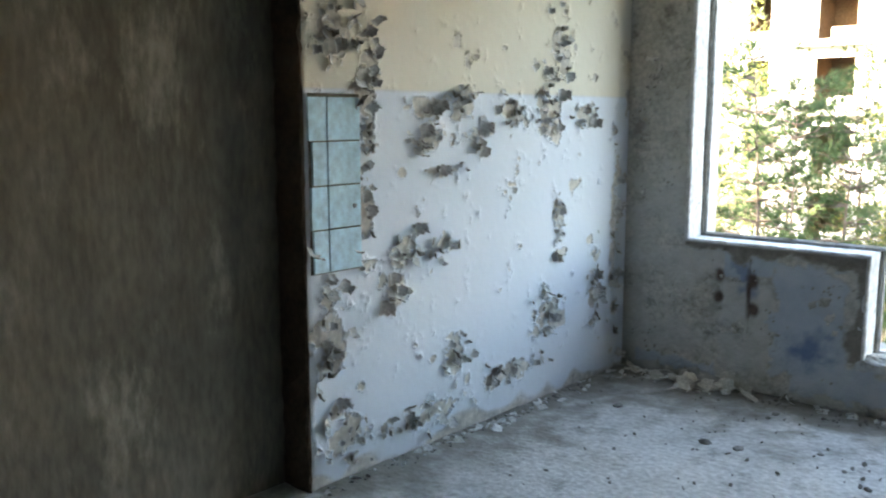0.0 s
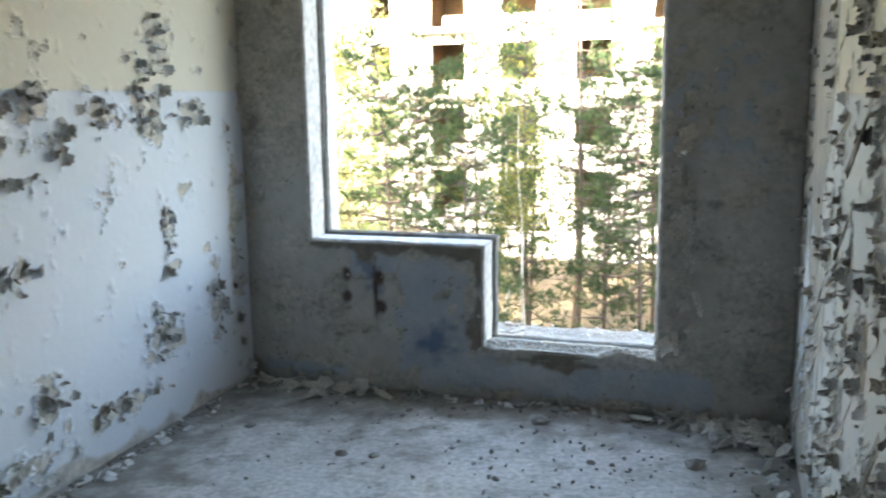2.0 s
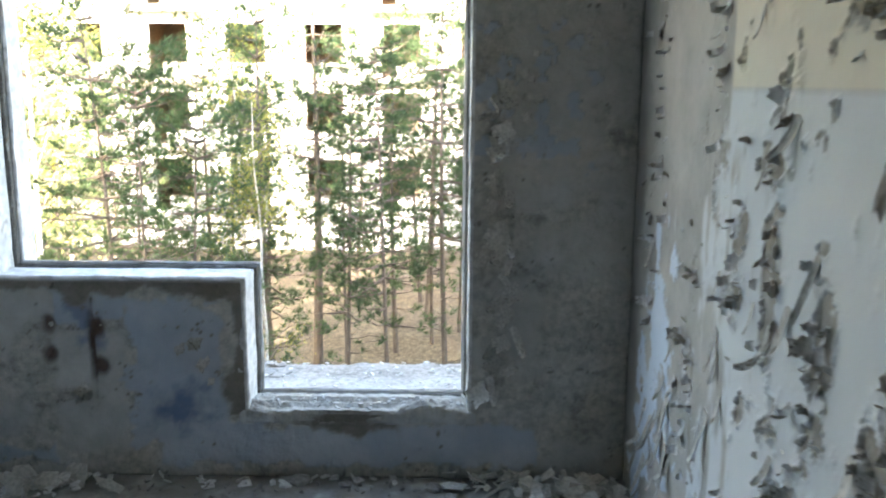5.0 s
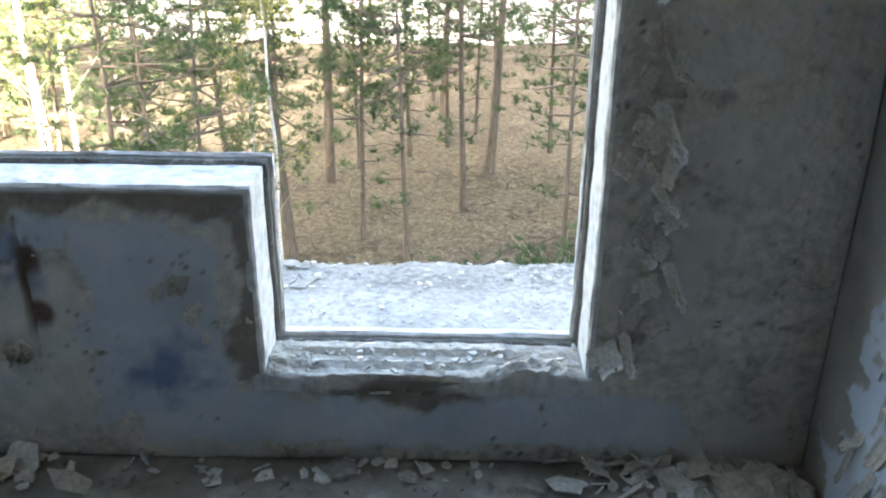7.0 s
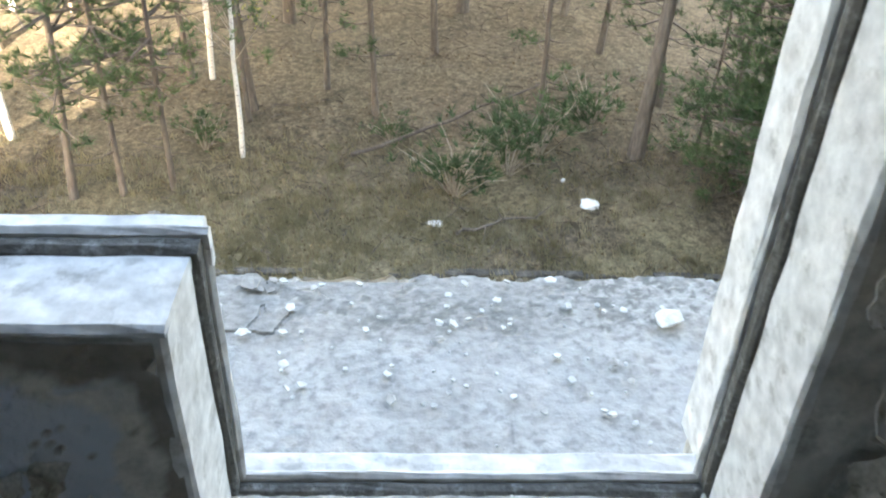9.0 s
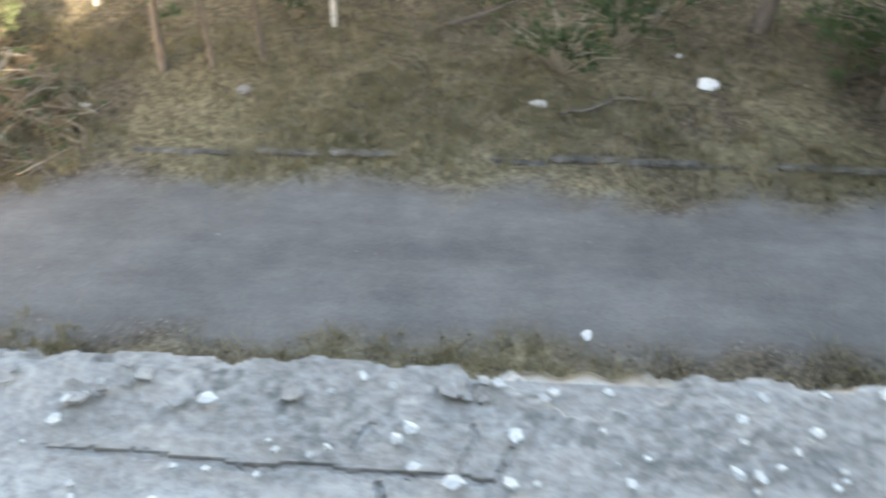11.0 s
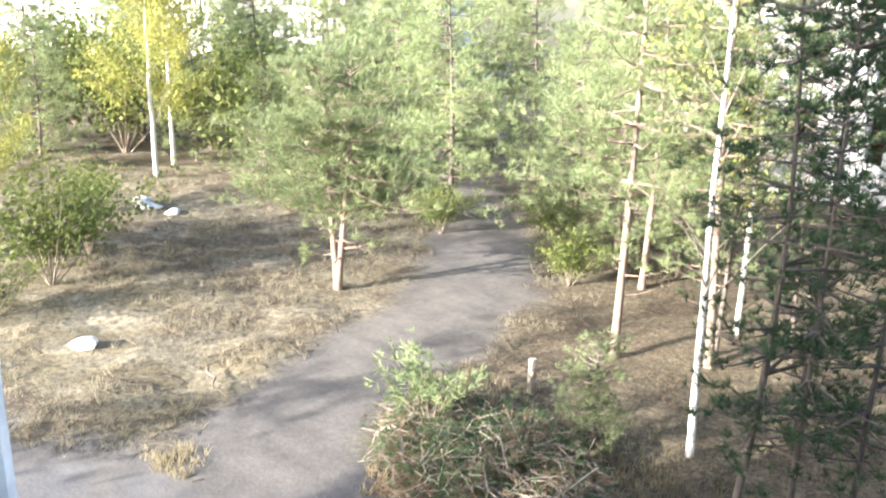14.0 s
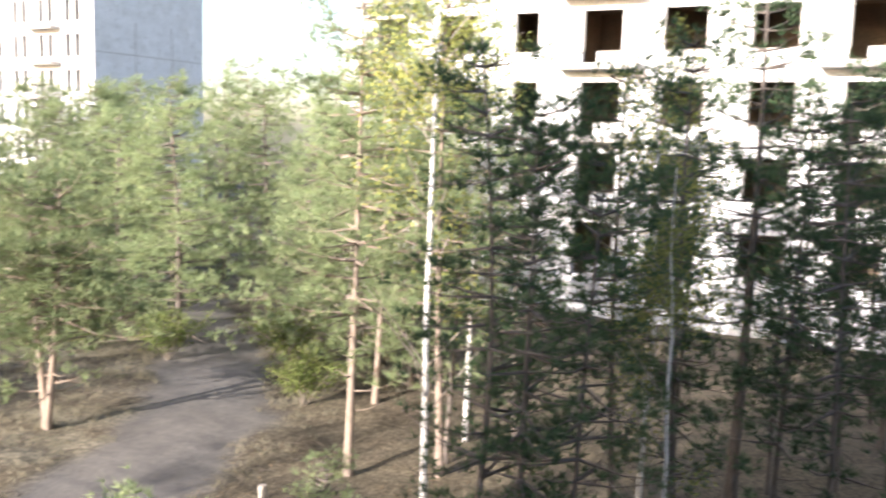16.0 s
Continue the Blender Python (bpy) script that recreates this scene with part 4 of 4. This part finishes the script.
for x, y, k, s in ((-1.5, 12.3, birch_near, 0.62), (-2.7, 15.7, birch_near, 0.85), (-7.9, 19.0, birch_near, 1.0), (-37.0, 20.0, birch_far, 1.0), (-33.0, 22.5, leafy_bush, 2.4), (-42.0, 20.0, leafy_bush, 2.6), (-27.0, 8.5, birch_far, 0.62), (-31.5, 10.0, birch_far, 0.8), (-48.0, 19.0, leafy_bush, 2.8), (-40.0, 24.0, leafy_bush, 2.8), (-45.0, 22.5, full, 1.0), (-53.0, 22.0, leafy_bush, 3.0), (-37.5, 21.5, full, 0.8), (-30.0, 20.5, full, 0.6), (-24.5, 6.8, birch_far, 0.6)):
    stand_copy(k, x, y, rnd.uniform(0, 360), s)
bush = stand(shrub(1.5, 1.3, 51, M_NEEDLE_LIT, "small sunlit pine bush", 1500, needles=True, name="pine_bush"), -9.6, 10.5)
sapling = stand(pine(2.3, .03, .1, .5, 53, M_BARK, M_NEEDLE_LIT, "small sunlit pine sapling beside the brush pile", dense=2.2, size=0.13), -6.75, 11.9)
stand_copy(pines[4], 7.7, 10.3, 80, 0.42), stand_copy(pines[4], 7.2, 11.1, 30, 0.5), stand_copy(pines[4], 8.3, 11.6, 130, 0.6), stand_copy(pines[4], 6.4, 12.7, 230, 0.5), stand_copy(pines[4], 9.2, 10.6, 330, 0.5)
for x, y, s in ((-24.5, 10.5, 1.1), (-27, 6.5, 1.2), (-21.0, 6.5, 0.7), (-19.5, 20.5, 0.7), (-23.0, 20.0, 0.8), (-30.0, 13.0, 0.8), (-25.5, 18.5, 0.7), (-13.0, 19.2, 0.7), (-15.5, 22.0, 0.9)):
    stand_copy(leafy_bush, x, y, rnd.uniform(0, 360), s)

low_pine = stand(pine(4.6, .06, .03, 1.5, 16, M_BARK, M_NEEDLE, "dense low pine with branches down to the ground", dense=1.7), 7.9, 10.0)
stand_copy(low_pine, 8.9, 10.6, 100, 1.1), stand_copy(low_pine, 7.2, 11.6, 200, 1.0), stand_copy(low_pine, 9.6, 9.7, 300, 0.9)
dark_bush = stand(shrub(1.2, 1.3, 56, M_NEEDLE, "low shaded pine scrub under the trees", 620, needles=True, name="pine_bush"), 2.1, 11.3, 60)
for x, y, k in ((3.0, 11.9, 0.9), (3.6, 12.6, 1.0), (1.0, 13.0, 0.5), (4.6, 13.4, 0.9), (-2.2, 12.6, 0.6)):
    stand_copy(dark_bush, x, y, x * 70, k)

# brush pile: cut branches with dead and green needles
rnd = random.Random(61)
pile = tagged(new("brush_pile"), "heap of cut branches with brown dead needles beside the lane", "brush pile")
sv, sf, dv, df, gv, gf = [], [], [], [], [], []
for i in range(760):
    u, v = rnd.uniform(-1, 1), rnd.uniform(-1, 1)
    if u * u + v * v > 1:
        continue
    lump = 0.55 + 0.75 * noise.noise(Vector((u * 2.1, v * 2.1, 4.0)))
    p = Vector((-7.6 + u * 2.9 - v * 0.4, 9.95 + v * 2.0 - u * 0.5, GZ + 0.05 + max(0.15, lump) * 0.95 * (1 - u * u - v * v) * rnd.uniform(0.1, 1)))
    d = Vector((rnd.gauss(0, 1), rnd.gauss(0, 1), rnd.gauss(0.2, .4))).normalized() * rnd.uniform(0.3, 1.1)
    thick = rnd.choice((0.5, 0.6, 0.8, 1.3))
    tube(sv, sf, [p - d * 0.5, p + Vector((rnd.gauss(0, .13), rnd.gauss(0, .13), .08)), p + d * 0.5], [0.013 * thick, 0.009 * thick, 0.003], 4)
    for k in range(9):
        q = p + d * rnd.uniform(-0.3, 0.6) + Vector((rnd.gauss(0, .06), rnd.gauss(0, .06), rnd.gauss(0, .05)))
        rusty = rnd.random() < (0.7 if u > 0.45 or v < -0.7 else 0.10 if noise.noise(Vector((u * 1.6, v * 1.6, 9.0))) > 0 else 0.5)
        if k < 5:
            tuft(*((dv, df) if rusty else (gv, gf)), q, d.normalized(), rnd, 0.17, 0.016, 9)
tagged(part("brushwood", mesh_of("brushwood", sv, sf, M_TWIG), pile), kind="stuff")
tagged(part("dead_needles", mesh_of("dead_needles", dv, df, M_NEEDLE_DEAD), pile), kind="stuff")
tagged(part("green_needles", mesh_of("green_needles", gv, gf, M_NEEDLE), pile), kind="stuff")


def scatter(name, label, category, mat, count, area, keep, build, seed):
    r, verts, faces = random.Random(seed), [], []
    px = np.array([r.uniform(area[0], area[1]) for _ in range(count)])
    py = np.array([r.uniform(area[2], area[3]) for _ in range(count)])
    ok, hz = keep(px, py), ground_height(px, py)
    for x, y, z, k in zip(px, py, hz, ok):
        if k > r.random():
            build(verts, faces, Vector((x, y, z)), r)
    return tagged(new(name, mesh_of(name, verts, faces, mat)), label, category, kind="stuff")


def blades(verts, faces, p, r):
    s = r.uniform(0.6, 1.3)
    for _ in range(6):
        n = Vector((r.gauss(0, .45), r.gauss(0, .45), 1)).normalized()
        a = n.orthogonal().normalized() * 0.010
        k, b = len(verts), p + Vector((r.gauss(0, .06), r.gauss(0, .06), -0.01))
        verts.extend((b - a, b + a, b + n * 0.20 * s))
        faces.append((k, k + 1, k + 2))


def off_road(x, y):
    a, b = bare_ground(x, y)
    return (1 - np.maximum(a, b)) * clamp((fbm(x, y, 0.6, 8, 3) - 0.32) * 3)


scatter("grass", "dry and green grass tufts on the forest ground", "grass", M_GRASS, 30000, (-12, 9, 3.5, 20), lambda x, y: off_road(x, y) * clamp((12.5 - y) / 3 + 0.22), blades, 1)
scatter("dry_grass", "pale dry grass of the open clearing", "grass", M_STRAW, 14000, (-36, -11, 0, 26), off_road, blades, 2)
scatter("leaf_litter", "fallen leaves and twigs on the ground", "litter", M_LEAF_LITTER, 20000, (-12, 9, 3.0, 17), off_road, lambda v, f, p, r: leaf(v, f, p + Vector((0, 0, 0.02)), r, 0.05), 3)


def twig(verts, faces, p, r):
    d = Vector((r.gauss(0, 1), r.gauss(0, 1), r.gauss(0.1, .2))).normalized() * r.uniform(0.15, 0.6)
    tube(verts, faces, [p + Vector((0, 0, 0.03)), p + d * 0.5 + Vector((r.gauss(0, .05), r.gauss(0, .05), 0.06)), p + d], [0.012, 0.009, 0.003], 3)


M_DARK_TWIG = shader("dark_dead_twigs", (0.08, 0.065, 0.05), (0.14, 0.115, 0.09), scale=3, fine=20)
scatter("twig_litter", "dead twigs strewn over the dry clearing", "litter", M_DARK_TWIG, 5200, (-27, -10.5, 1, 17), lambda x, y: off_road(x, y) * clamp((fbm(x, y, 0.35, 66, 3) - 0.38) * 6), twig, 5)
scatter("forest_twigs", "dead twigs strewn on the forest ground", "litter", M_DARK_TWIG, 1500, (-5, 9, 9.3, 20), off_road, twig, 6)


def road_edge(x, y):
    a, b = bare_ground(x, y)
    return clamp(a * (1 - a) * 4) * 0.9 + 0.015


scatter("gravel", "pale crumbs and gravel along the edges of the lane", "gravel", M_RUBBLE, 5000, (-9, 8, 4.6, 9.2), road_edge, lambda v, f, p, r: leaf(v, f, p + Vector((0, 0, 0.035)), r, 0.035), 4)


def branch_on_ground(name, label, x0, y0, x1, y1, r, lift, seed):
    rr = random.Random(seed)
    verts, faces = [], []
    a, b = Vector((x0, y0, GZ + r + 0.05)), Vector((x1, y1, GZ + r + lift))
    pts = [a.lerp(b, k / 8) + Vector((rr.gauss(0, .04), rr.gauss(0, .06), rr.gauss(0, .02))) for k in range(9)]
    tube(verts, faces, pts, [r * (1 - 0.6 * k / 8) for k in range(9)], 6)
    for k in (3, 5, 6, 7):
        tube(verts, faces, [pts[k], pts[k] + Vector((rr.uniform(-.2, .4), rr.uniform(-.5, .3), rr.uniform(0, .25)))], [r * 0.4, 0.004], 4)
    tagged(new(name, mesh_of(name, verts, faces, M_BARK, True)), label, "branch")


branch_on_ground("fallen_tree", "long thin fallen tree on the forest ground", 0.3, 12.2, 3.95, 14.6, 0.042, 0.35, 1)
branch_on_ground("fallen_branch", "grey bare branch lying in the grass", 2.0, 10.0, 3.5, 10.5, 0.035, 0.05, 2)
branch_on_ground("fallen_branch", "grey bare branch lying beside the track", -14.5, 8.6, -13.0, 8.2, 0.03, 0.03, 3)
post = tagged(new("tree_stump", rough_bar("tree_stump", -0.07, -0.07, -0.1, 0.07, 0.07, 0.75, M_TWIG, 0.012, 0.1, 0.03, 8)), "grey broken stump standing behind the brush pile", "stump")
stand(post, -9.2, 12.9)
for i, (x, y, r, mat, label) in enumerate(((-17.5, 7.3, .30, M_CHIP, "white block of rubble on dry grass"), (-29.5, 14.9, .4, M_CHIP, "white concrete rubble in the clearing"), (-30.6, 15.2, .3, M_CHIP, "white concrete rubble in the clearing"), (-28.3, 15.3, .3, M_CHIP, "white concrete rubble in the clearing"),
                                          (1.78, 10.37, .10, M_CHIP, "white scrap lying in the grass"), (4.22, 10.9, .13, M_CHIP, "white scrap lying in the grass"), (3.94, 11.7, .05, M_CHIP, "white scrap lying in the grass"), (2.24, 6.1, .06, M_CHIP, "white scrap at the edge of the lane"), (-4.83, 10.06, .06, M_CHIP, "white scrap lying in the grass"), (-2.6, 10.6, .10, M_RUBBLE, "grey stone in the grass"))):
    stand(tagged(new("rubble_block", stone_mesh("rubble_block", r, mat, i + 3, 0.5)), label, "rubble"), x, y, i * 40)


# ---- apartment blocks ----
def block(label, x0, x1, y, depth, columns, tops, win_h, base, roof, balconies, doors=(), drop=0.62):
    """A panel block whose facade looks towards -y: columns (centre, width) of open windows, floors and rooms behind; doors: columns whose left part reaches the floor."""
    root = tagged(new("apartment_block"), label, "building")
    root.location = (x0, y, base)
    walls, edges, zs = [], sorted(columns), sorted(tops)
    low = base
    for z in zs:
        sill = z - win_h
        left = x0
        for c, w in edges:
            if c in doors:
                walls.append((left, y, low, c - w / 2, y + 0.35, sill))
                walls.append((c - w / 2, y, low, c - w * 0.12, y + 0.35, sill - drop))
                left = c - w * 0.12
        walls.append((left, y, low, x1, y + 0.35, sill))
        left = x0
        for c, w in edges:
            walls.append((left, y + 0.012, sill, c - w / 2, y + 0.35, z))
            left = c + w / 2
        walls.append((left, y + 0.012, sill, x1, y + 0.35, z))
        low = z
    walls.append((x0, y, low, x1, y + 0.35, roof))
    walls += [(x0, y + 0.35, base, x0 + 0.3, y + depth, roof), (x1 - 0.3, y + 0.35, base, x1, y + depth, roof)]
    shift = lambda bs: [(a - x0, b - y, c - base, d - x0, e - y, f - base) for a, b, c, d, e, f in bs]
    part("wall", boxes_mesh("wall", shift(walls), M_FACADE), root)
    rooms = [(x0 + 0.3, y + 4.5, base, x1 - 0.3, y + 4.7, roof)] + [(x0 + 0.3, y + 0.36, z + 0.45, x1 - 0.3, y + 4.5, z + 0.6) for z in zs]
    rooms += [((a[0] + b[0]) / 2, y + 0.36, base, (a[0] + b[0]) / 2 + 0.15, y + 4.5, roof - 0.3) for a, b in zip(edges, edges[1:]) if b[0] - a[0] > 2]
    for k, b in enumerate(shift(rooms)):
        part("back_wall" if k == 0 else "floor_slab" if k <= len(zs) else "partition", boxes_mesh("partition", [b], M_BLOCK_IN), root, "stripped dark interior")
    part("roof", boxes_mesh("roof", shift([(x0 - 0.3, y - 0.3, roof, x1 + 0.3, y + depth, roof + 0.25)]), M_SLAB), root)
    frames = {}
    for c, w in edges:
        key = (w, c in doors)
        if key not in frames:
            bars = [(-w / 2, 0.12, 0, -w / 2 + 0.06, 0.2, win_h), (w / 2 - 0.06, 0.12, 0, w / 2, 0.2, win_h)]
            bars.append((-w * 0.12, -0.02, -0.06, w / 2, 0.2, 0) if c in doors else (-w / 2, -0.02, -0.06, w / 2, 0.2, 0))
            frames[key] = boxes_mesh("window", bars, M_SLAB)
        for z in zs:
            part("window", frames[key], root).location = (c - x0, 0, z - win_h - base)
    joint = boxes_mesh("panel_joint", [(0, -0.012, 0, x1 - x0, 0.02, 0.05)], M_SLAB)
    bal = boxes_mesh("balcony", [(-1.75, -0.95, -0.16, 1.75, 0.02, 0), (-1.75, -0.95, 0, -1.70, 0, 0.10), (1.70, -0.95, 0, 1.75, 0, 0.10), (-1.70, -0.95, 0, 1.70, -0.90, 0.10)], M_SLAB)
    for z in zs:
        part("panel_joint", joint, root).location = (0, 0, z + 0.52 - base)
        for c in balconies:
            if z > zs[0]:
                part("balcony", bal, root).location = (c - x0, 0, z - win_h - drop - 0.03 - base)
    return root


NEAR_COLUMNS = [(-20.8 + 3.42 * k, 1.15 if k == 2 else 1.75) for k in range(14)]
NEAR_DOORS = [c for k, (c, w) in enumerate(NEAR_COLUMNS) if k % 3 == 0]
block("white abandoned five-storey panel block with empty window openings", -23.6, 26.0, 36.0, 12, NEAR_COLUMNS, (-2.05, 0.9, 3.85, 6.8, 9.75), 1.68, GZ - 0.3, 11.4, NEAR_DOORS, NEAR_DOORS)
FAR_CENTRES = [-58.4 - 3.2 * k for k in range(28)]
FAR_COLUMNS = [(c + o, 0.62) for c in FAR_CENTRES for o in (-0.55, 0.55)]
far_block = block("white far panel block with paired windows and a blank gable", -150, -56.0, 48.5, 12, FAR_COLUMNS, (-2.6, 0.2, 3.0, 5.8, 8.6, 11.4), 1.75, GZ - 0.5, 13.6, FAR_CENTRES[1::3], [c - 0.55 for c in FAR_CENTRES[1::3]], 0.5)
gable = boxes_mesh("gable_joint", [(0, 0, z, 0.03, 11.6, z + 0.06) for z in (2.6, 5.4, 8.2, 11.0, 13.8)] + [(0, yy, 0.5, 0.03, yy + 0.06, 16.5) for yy in (4.0, 8.0)], M_SLAB)
g = part("gable_joint", gable, far_block, "grey joints between the gable panels")
g.location = (94.0, 0.2, 0)

# ---- loose things in the room and on the ledge ----
rnd = random.Random(71)
STONES = ((0.84, -0.78, .03), (0.97, -0.76, .028), (0.34, -0.61, .03), (1.24, -0.60, .018), (1.52, -0.23, .045), (2.17, -0.51, .05), (1.48, -0.83, .02), (1.79, -0.59, .022), (1.39, -0.06, .05), (1.55, -0.08, .035), (1.86, -0.10, .04), (0.93, -0.25, .02), (0.05, -0.69, .03), (1.92, -0.16, .03))
for i, (x, y, r) in enumerate(STONES):
    ob = tagged(new("stone", stone_mesh("stone", r * 0.8, M_RUBBLE, i)), "small grey lump of mortar on the dusty floor", "stone", "lumps on the floor")
    ob.matrix_basis = pose(x, y, 0.002, 0, 0, i * 50)


def chips(name, label, mat, spots, seed, size, z0, tilt=25, lim=(0.02, 2.5, -3.0, -0.03)):
    """Broken paint and plaster chips lying about, each an uneven thin plate."""
    r, verts, faces = random.Random(seed), [], []
    for cx, cy, sx, sy, n in spots:
        for _ in range(n):
            s = size * r.uniform(0.3, 1.4)
            px, py = cx + r.gauss(0, sx), cy + r.gauss(0, sy)
            px = min(max(px, lim[0]), lim[1])
            py = min(max(py, lim[2]), lim[3])
            m = pose(px, py, z0 + s * 0.2 * r.random(), r.gauss(0, tilt), r.gauss(0, tilt), r.uniform(0, 360))
            k = len(verts)
            ring = [Vector((math.cos(t) * s * r.uniform(.5, 1), math.sin(t) * s * r.uniform(.4, .9), 0)) for t in (0, 1.2, 2.4, 3.7, 5.1)]
            verts += [m @ p for p in ring] + [m @ (p + Vector((0, 0, 0.004))) for p in ring]
            faces += [tuple(range(k + 4, k - 1, -1)), tuple(range(k + 5, k + 10))] + [(k + i, k + (i + 1) % 5, k + 5 + (i + 1) % 5, k + 5 + i) for i in range(5)]
    tagged(new(name, mesh_of(name, verts, faces, mat)), label, "debris", kind="stuff")


chips("paint_chips", "heaps of fallen paint chips along the walls", M_FLAKE, [(0.5, -0.10, .12, .06, 40), (0.2, -0.08, .12, .06, 30), (2.36, -0.14, .10, .08, 90), (2.08, -0.06, .06, .04, 25), (1.4, -0.05, .5, .04, 50), (0.06, -1.2, .03, .5, 60), (2.46, -1.0, .04, .5, 50)], 5, 0.026, 0.006)
chips("fallen_flakes", "large curled flakes of paint heaped in the corners", M_FLAKE_GREY, [(2.30, -0.10, .10, .06, 42), (2.42, -0.22, .05, .10, 26), (0.30, -0.09, .12, .05, 24), (0.55, -0.12, .10, .05, 16), (2.03, -0.06, .06, .03, 10)], 15, 0.055, 0.012, 30)
chips("plaster_crumbs", "dark crumbs of plaster strewn on the floor", M_RUBBLE, [(1.3, -0.8, .7, .5, 170), (1.9, -0.7, .4, .5, 120), (0.05, -1.2, .03, .6, 150), (1.3, -0.10, .8, .05, 160), (2.4, -0.5, .1, .4, 80)], 6, 0.011, 0.006, 40)
chips("sill_crumbs", "crumbs of plaster on the threshold", M_CHIP, [(1.6, 0.07, .22, .03, 70), (1.3, 0.08, .05, .03, 14)], 7, 0.012, DOOR_Z + 0.020, 30, (1.22, 1.96, 0.0, 0.125))
chips("ledge_crumbs", "pale crumbs strewn on the balcony slab", M_CHIP, [(1.3, 0.6, .6, .14, 110), (0.4, 0.6, .4, .15, 40), (2.0, 0.55, .3, .12, 50)], 8, 0.011, 0.146, 15, (-0.15, 2.6, 0.26, 0.83))
chips("edge_rubble", "broken pieces of concrete along the slab's edge", M_LEDGE, [(0.1, .76, .2, .035, 26), (0.5, .79, .2, .03, 14), (-0.1, .70, .05, .06, 12), (-0.12, .82, .04, .02, 8), (1.15, .82, .03, .012, 8)], 18, 0.024, 0.140, 11, (-0.17, 2.6, 0.5, 0.835))
for i, (x, y, r, mat) in enumerate(((0.73, .77, .022, M_CHIP), (1.04, .715, .017, M_CHIP), (1.06, .735, .018, M_CHIP), (1.13, .645, .022, M_CHIP), (1.22, .73, .02, M_CHIP), (1.57, .78, .014, M_CHIP), (1.68, .76, .015, M_CHIP), (1.55, .68, .014, M_CHIP), (1.55, .63, .018, M_RUBBLE), (2.05, .70, .055, M_CHIP), (1.96, .73, .016, M_CHIP), (1.81, .835, .022, M_CHIP), (1.91, .56, .02, M_RUBBLE), (1.23, .55, .02, M_CHIP))):
    ob = tagged(new("chip", stone_mesh("chip", r * 0.62, mat, i + 30, 0.3)), "pale broken chip lying on the concrete slab", "chip", "chips on the slab")
    ob.matrix_basis = pose(x, y, 0.150, 0, 0, i * 67)

# four blue tiles high, two wide, left on the left wall
patch = tagged(new("tile_patch"), "patch of pale blue glazed wall tiles with broken edge", "tiles", kind="structure")
part("mortar_bed", boxes_mesh("mortar_bed", [(0.001, -2.135, 0.785, 0.011, -1.905, 1.405)], M_MORTAR), patch)
tile_full = rough_bar("tile", 0.009, 0, 0, 0.019, 0.147, 0.1465, M_TILE, 0.0003, 0.05, 0.0015, 5)
for r in range(4):
    a = part("tile", tile_full, patch)
    a.location = (0, -2.058, 0.79 + r * 0.152)
    w = (0.070, 0.078, 0.068, 0.085)[r]
    part("tile", rough_bar("tile", 0.009, -2.061 - w, 0.79 + r * 0.152, 0.019, -2.062, 0.9365 + r * 0.152, M_TILE, 0.0006, 0.03, 0.003, r), patch)
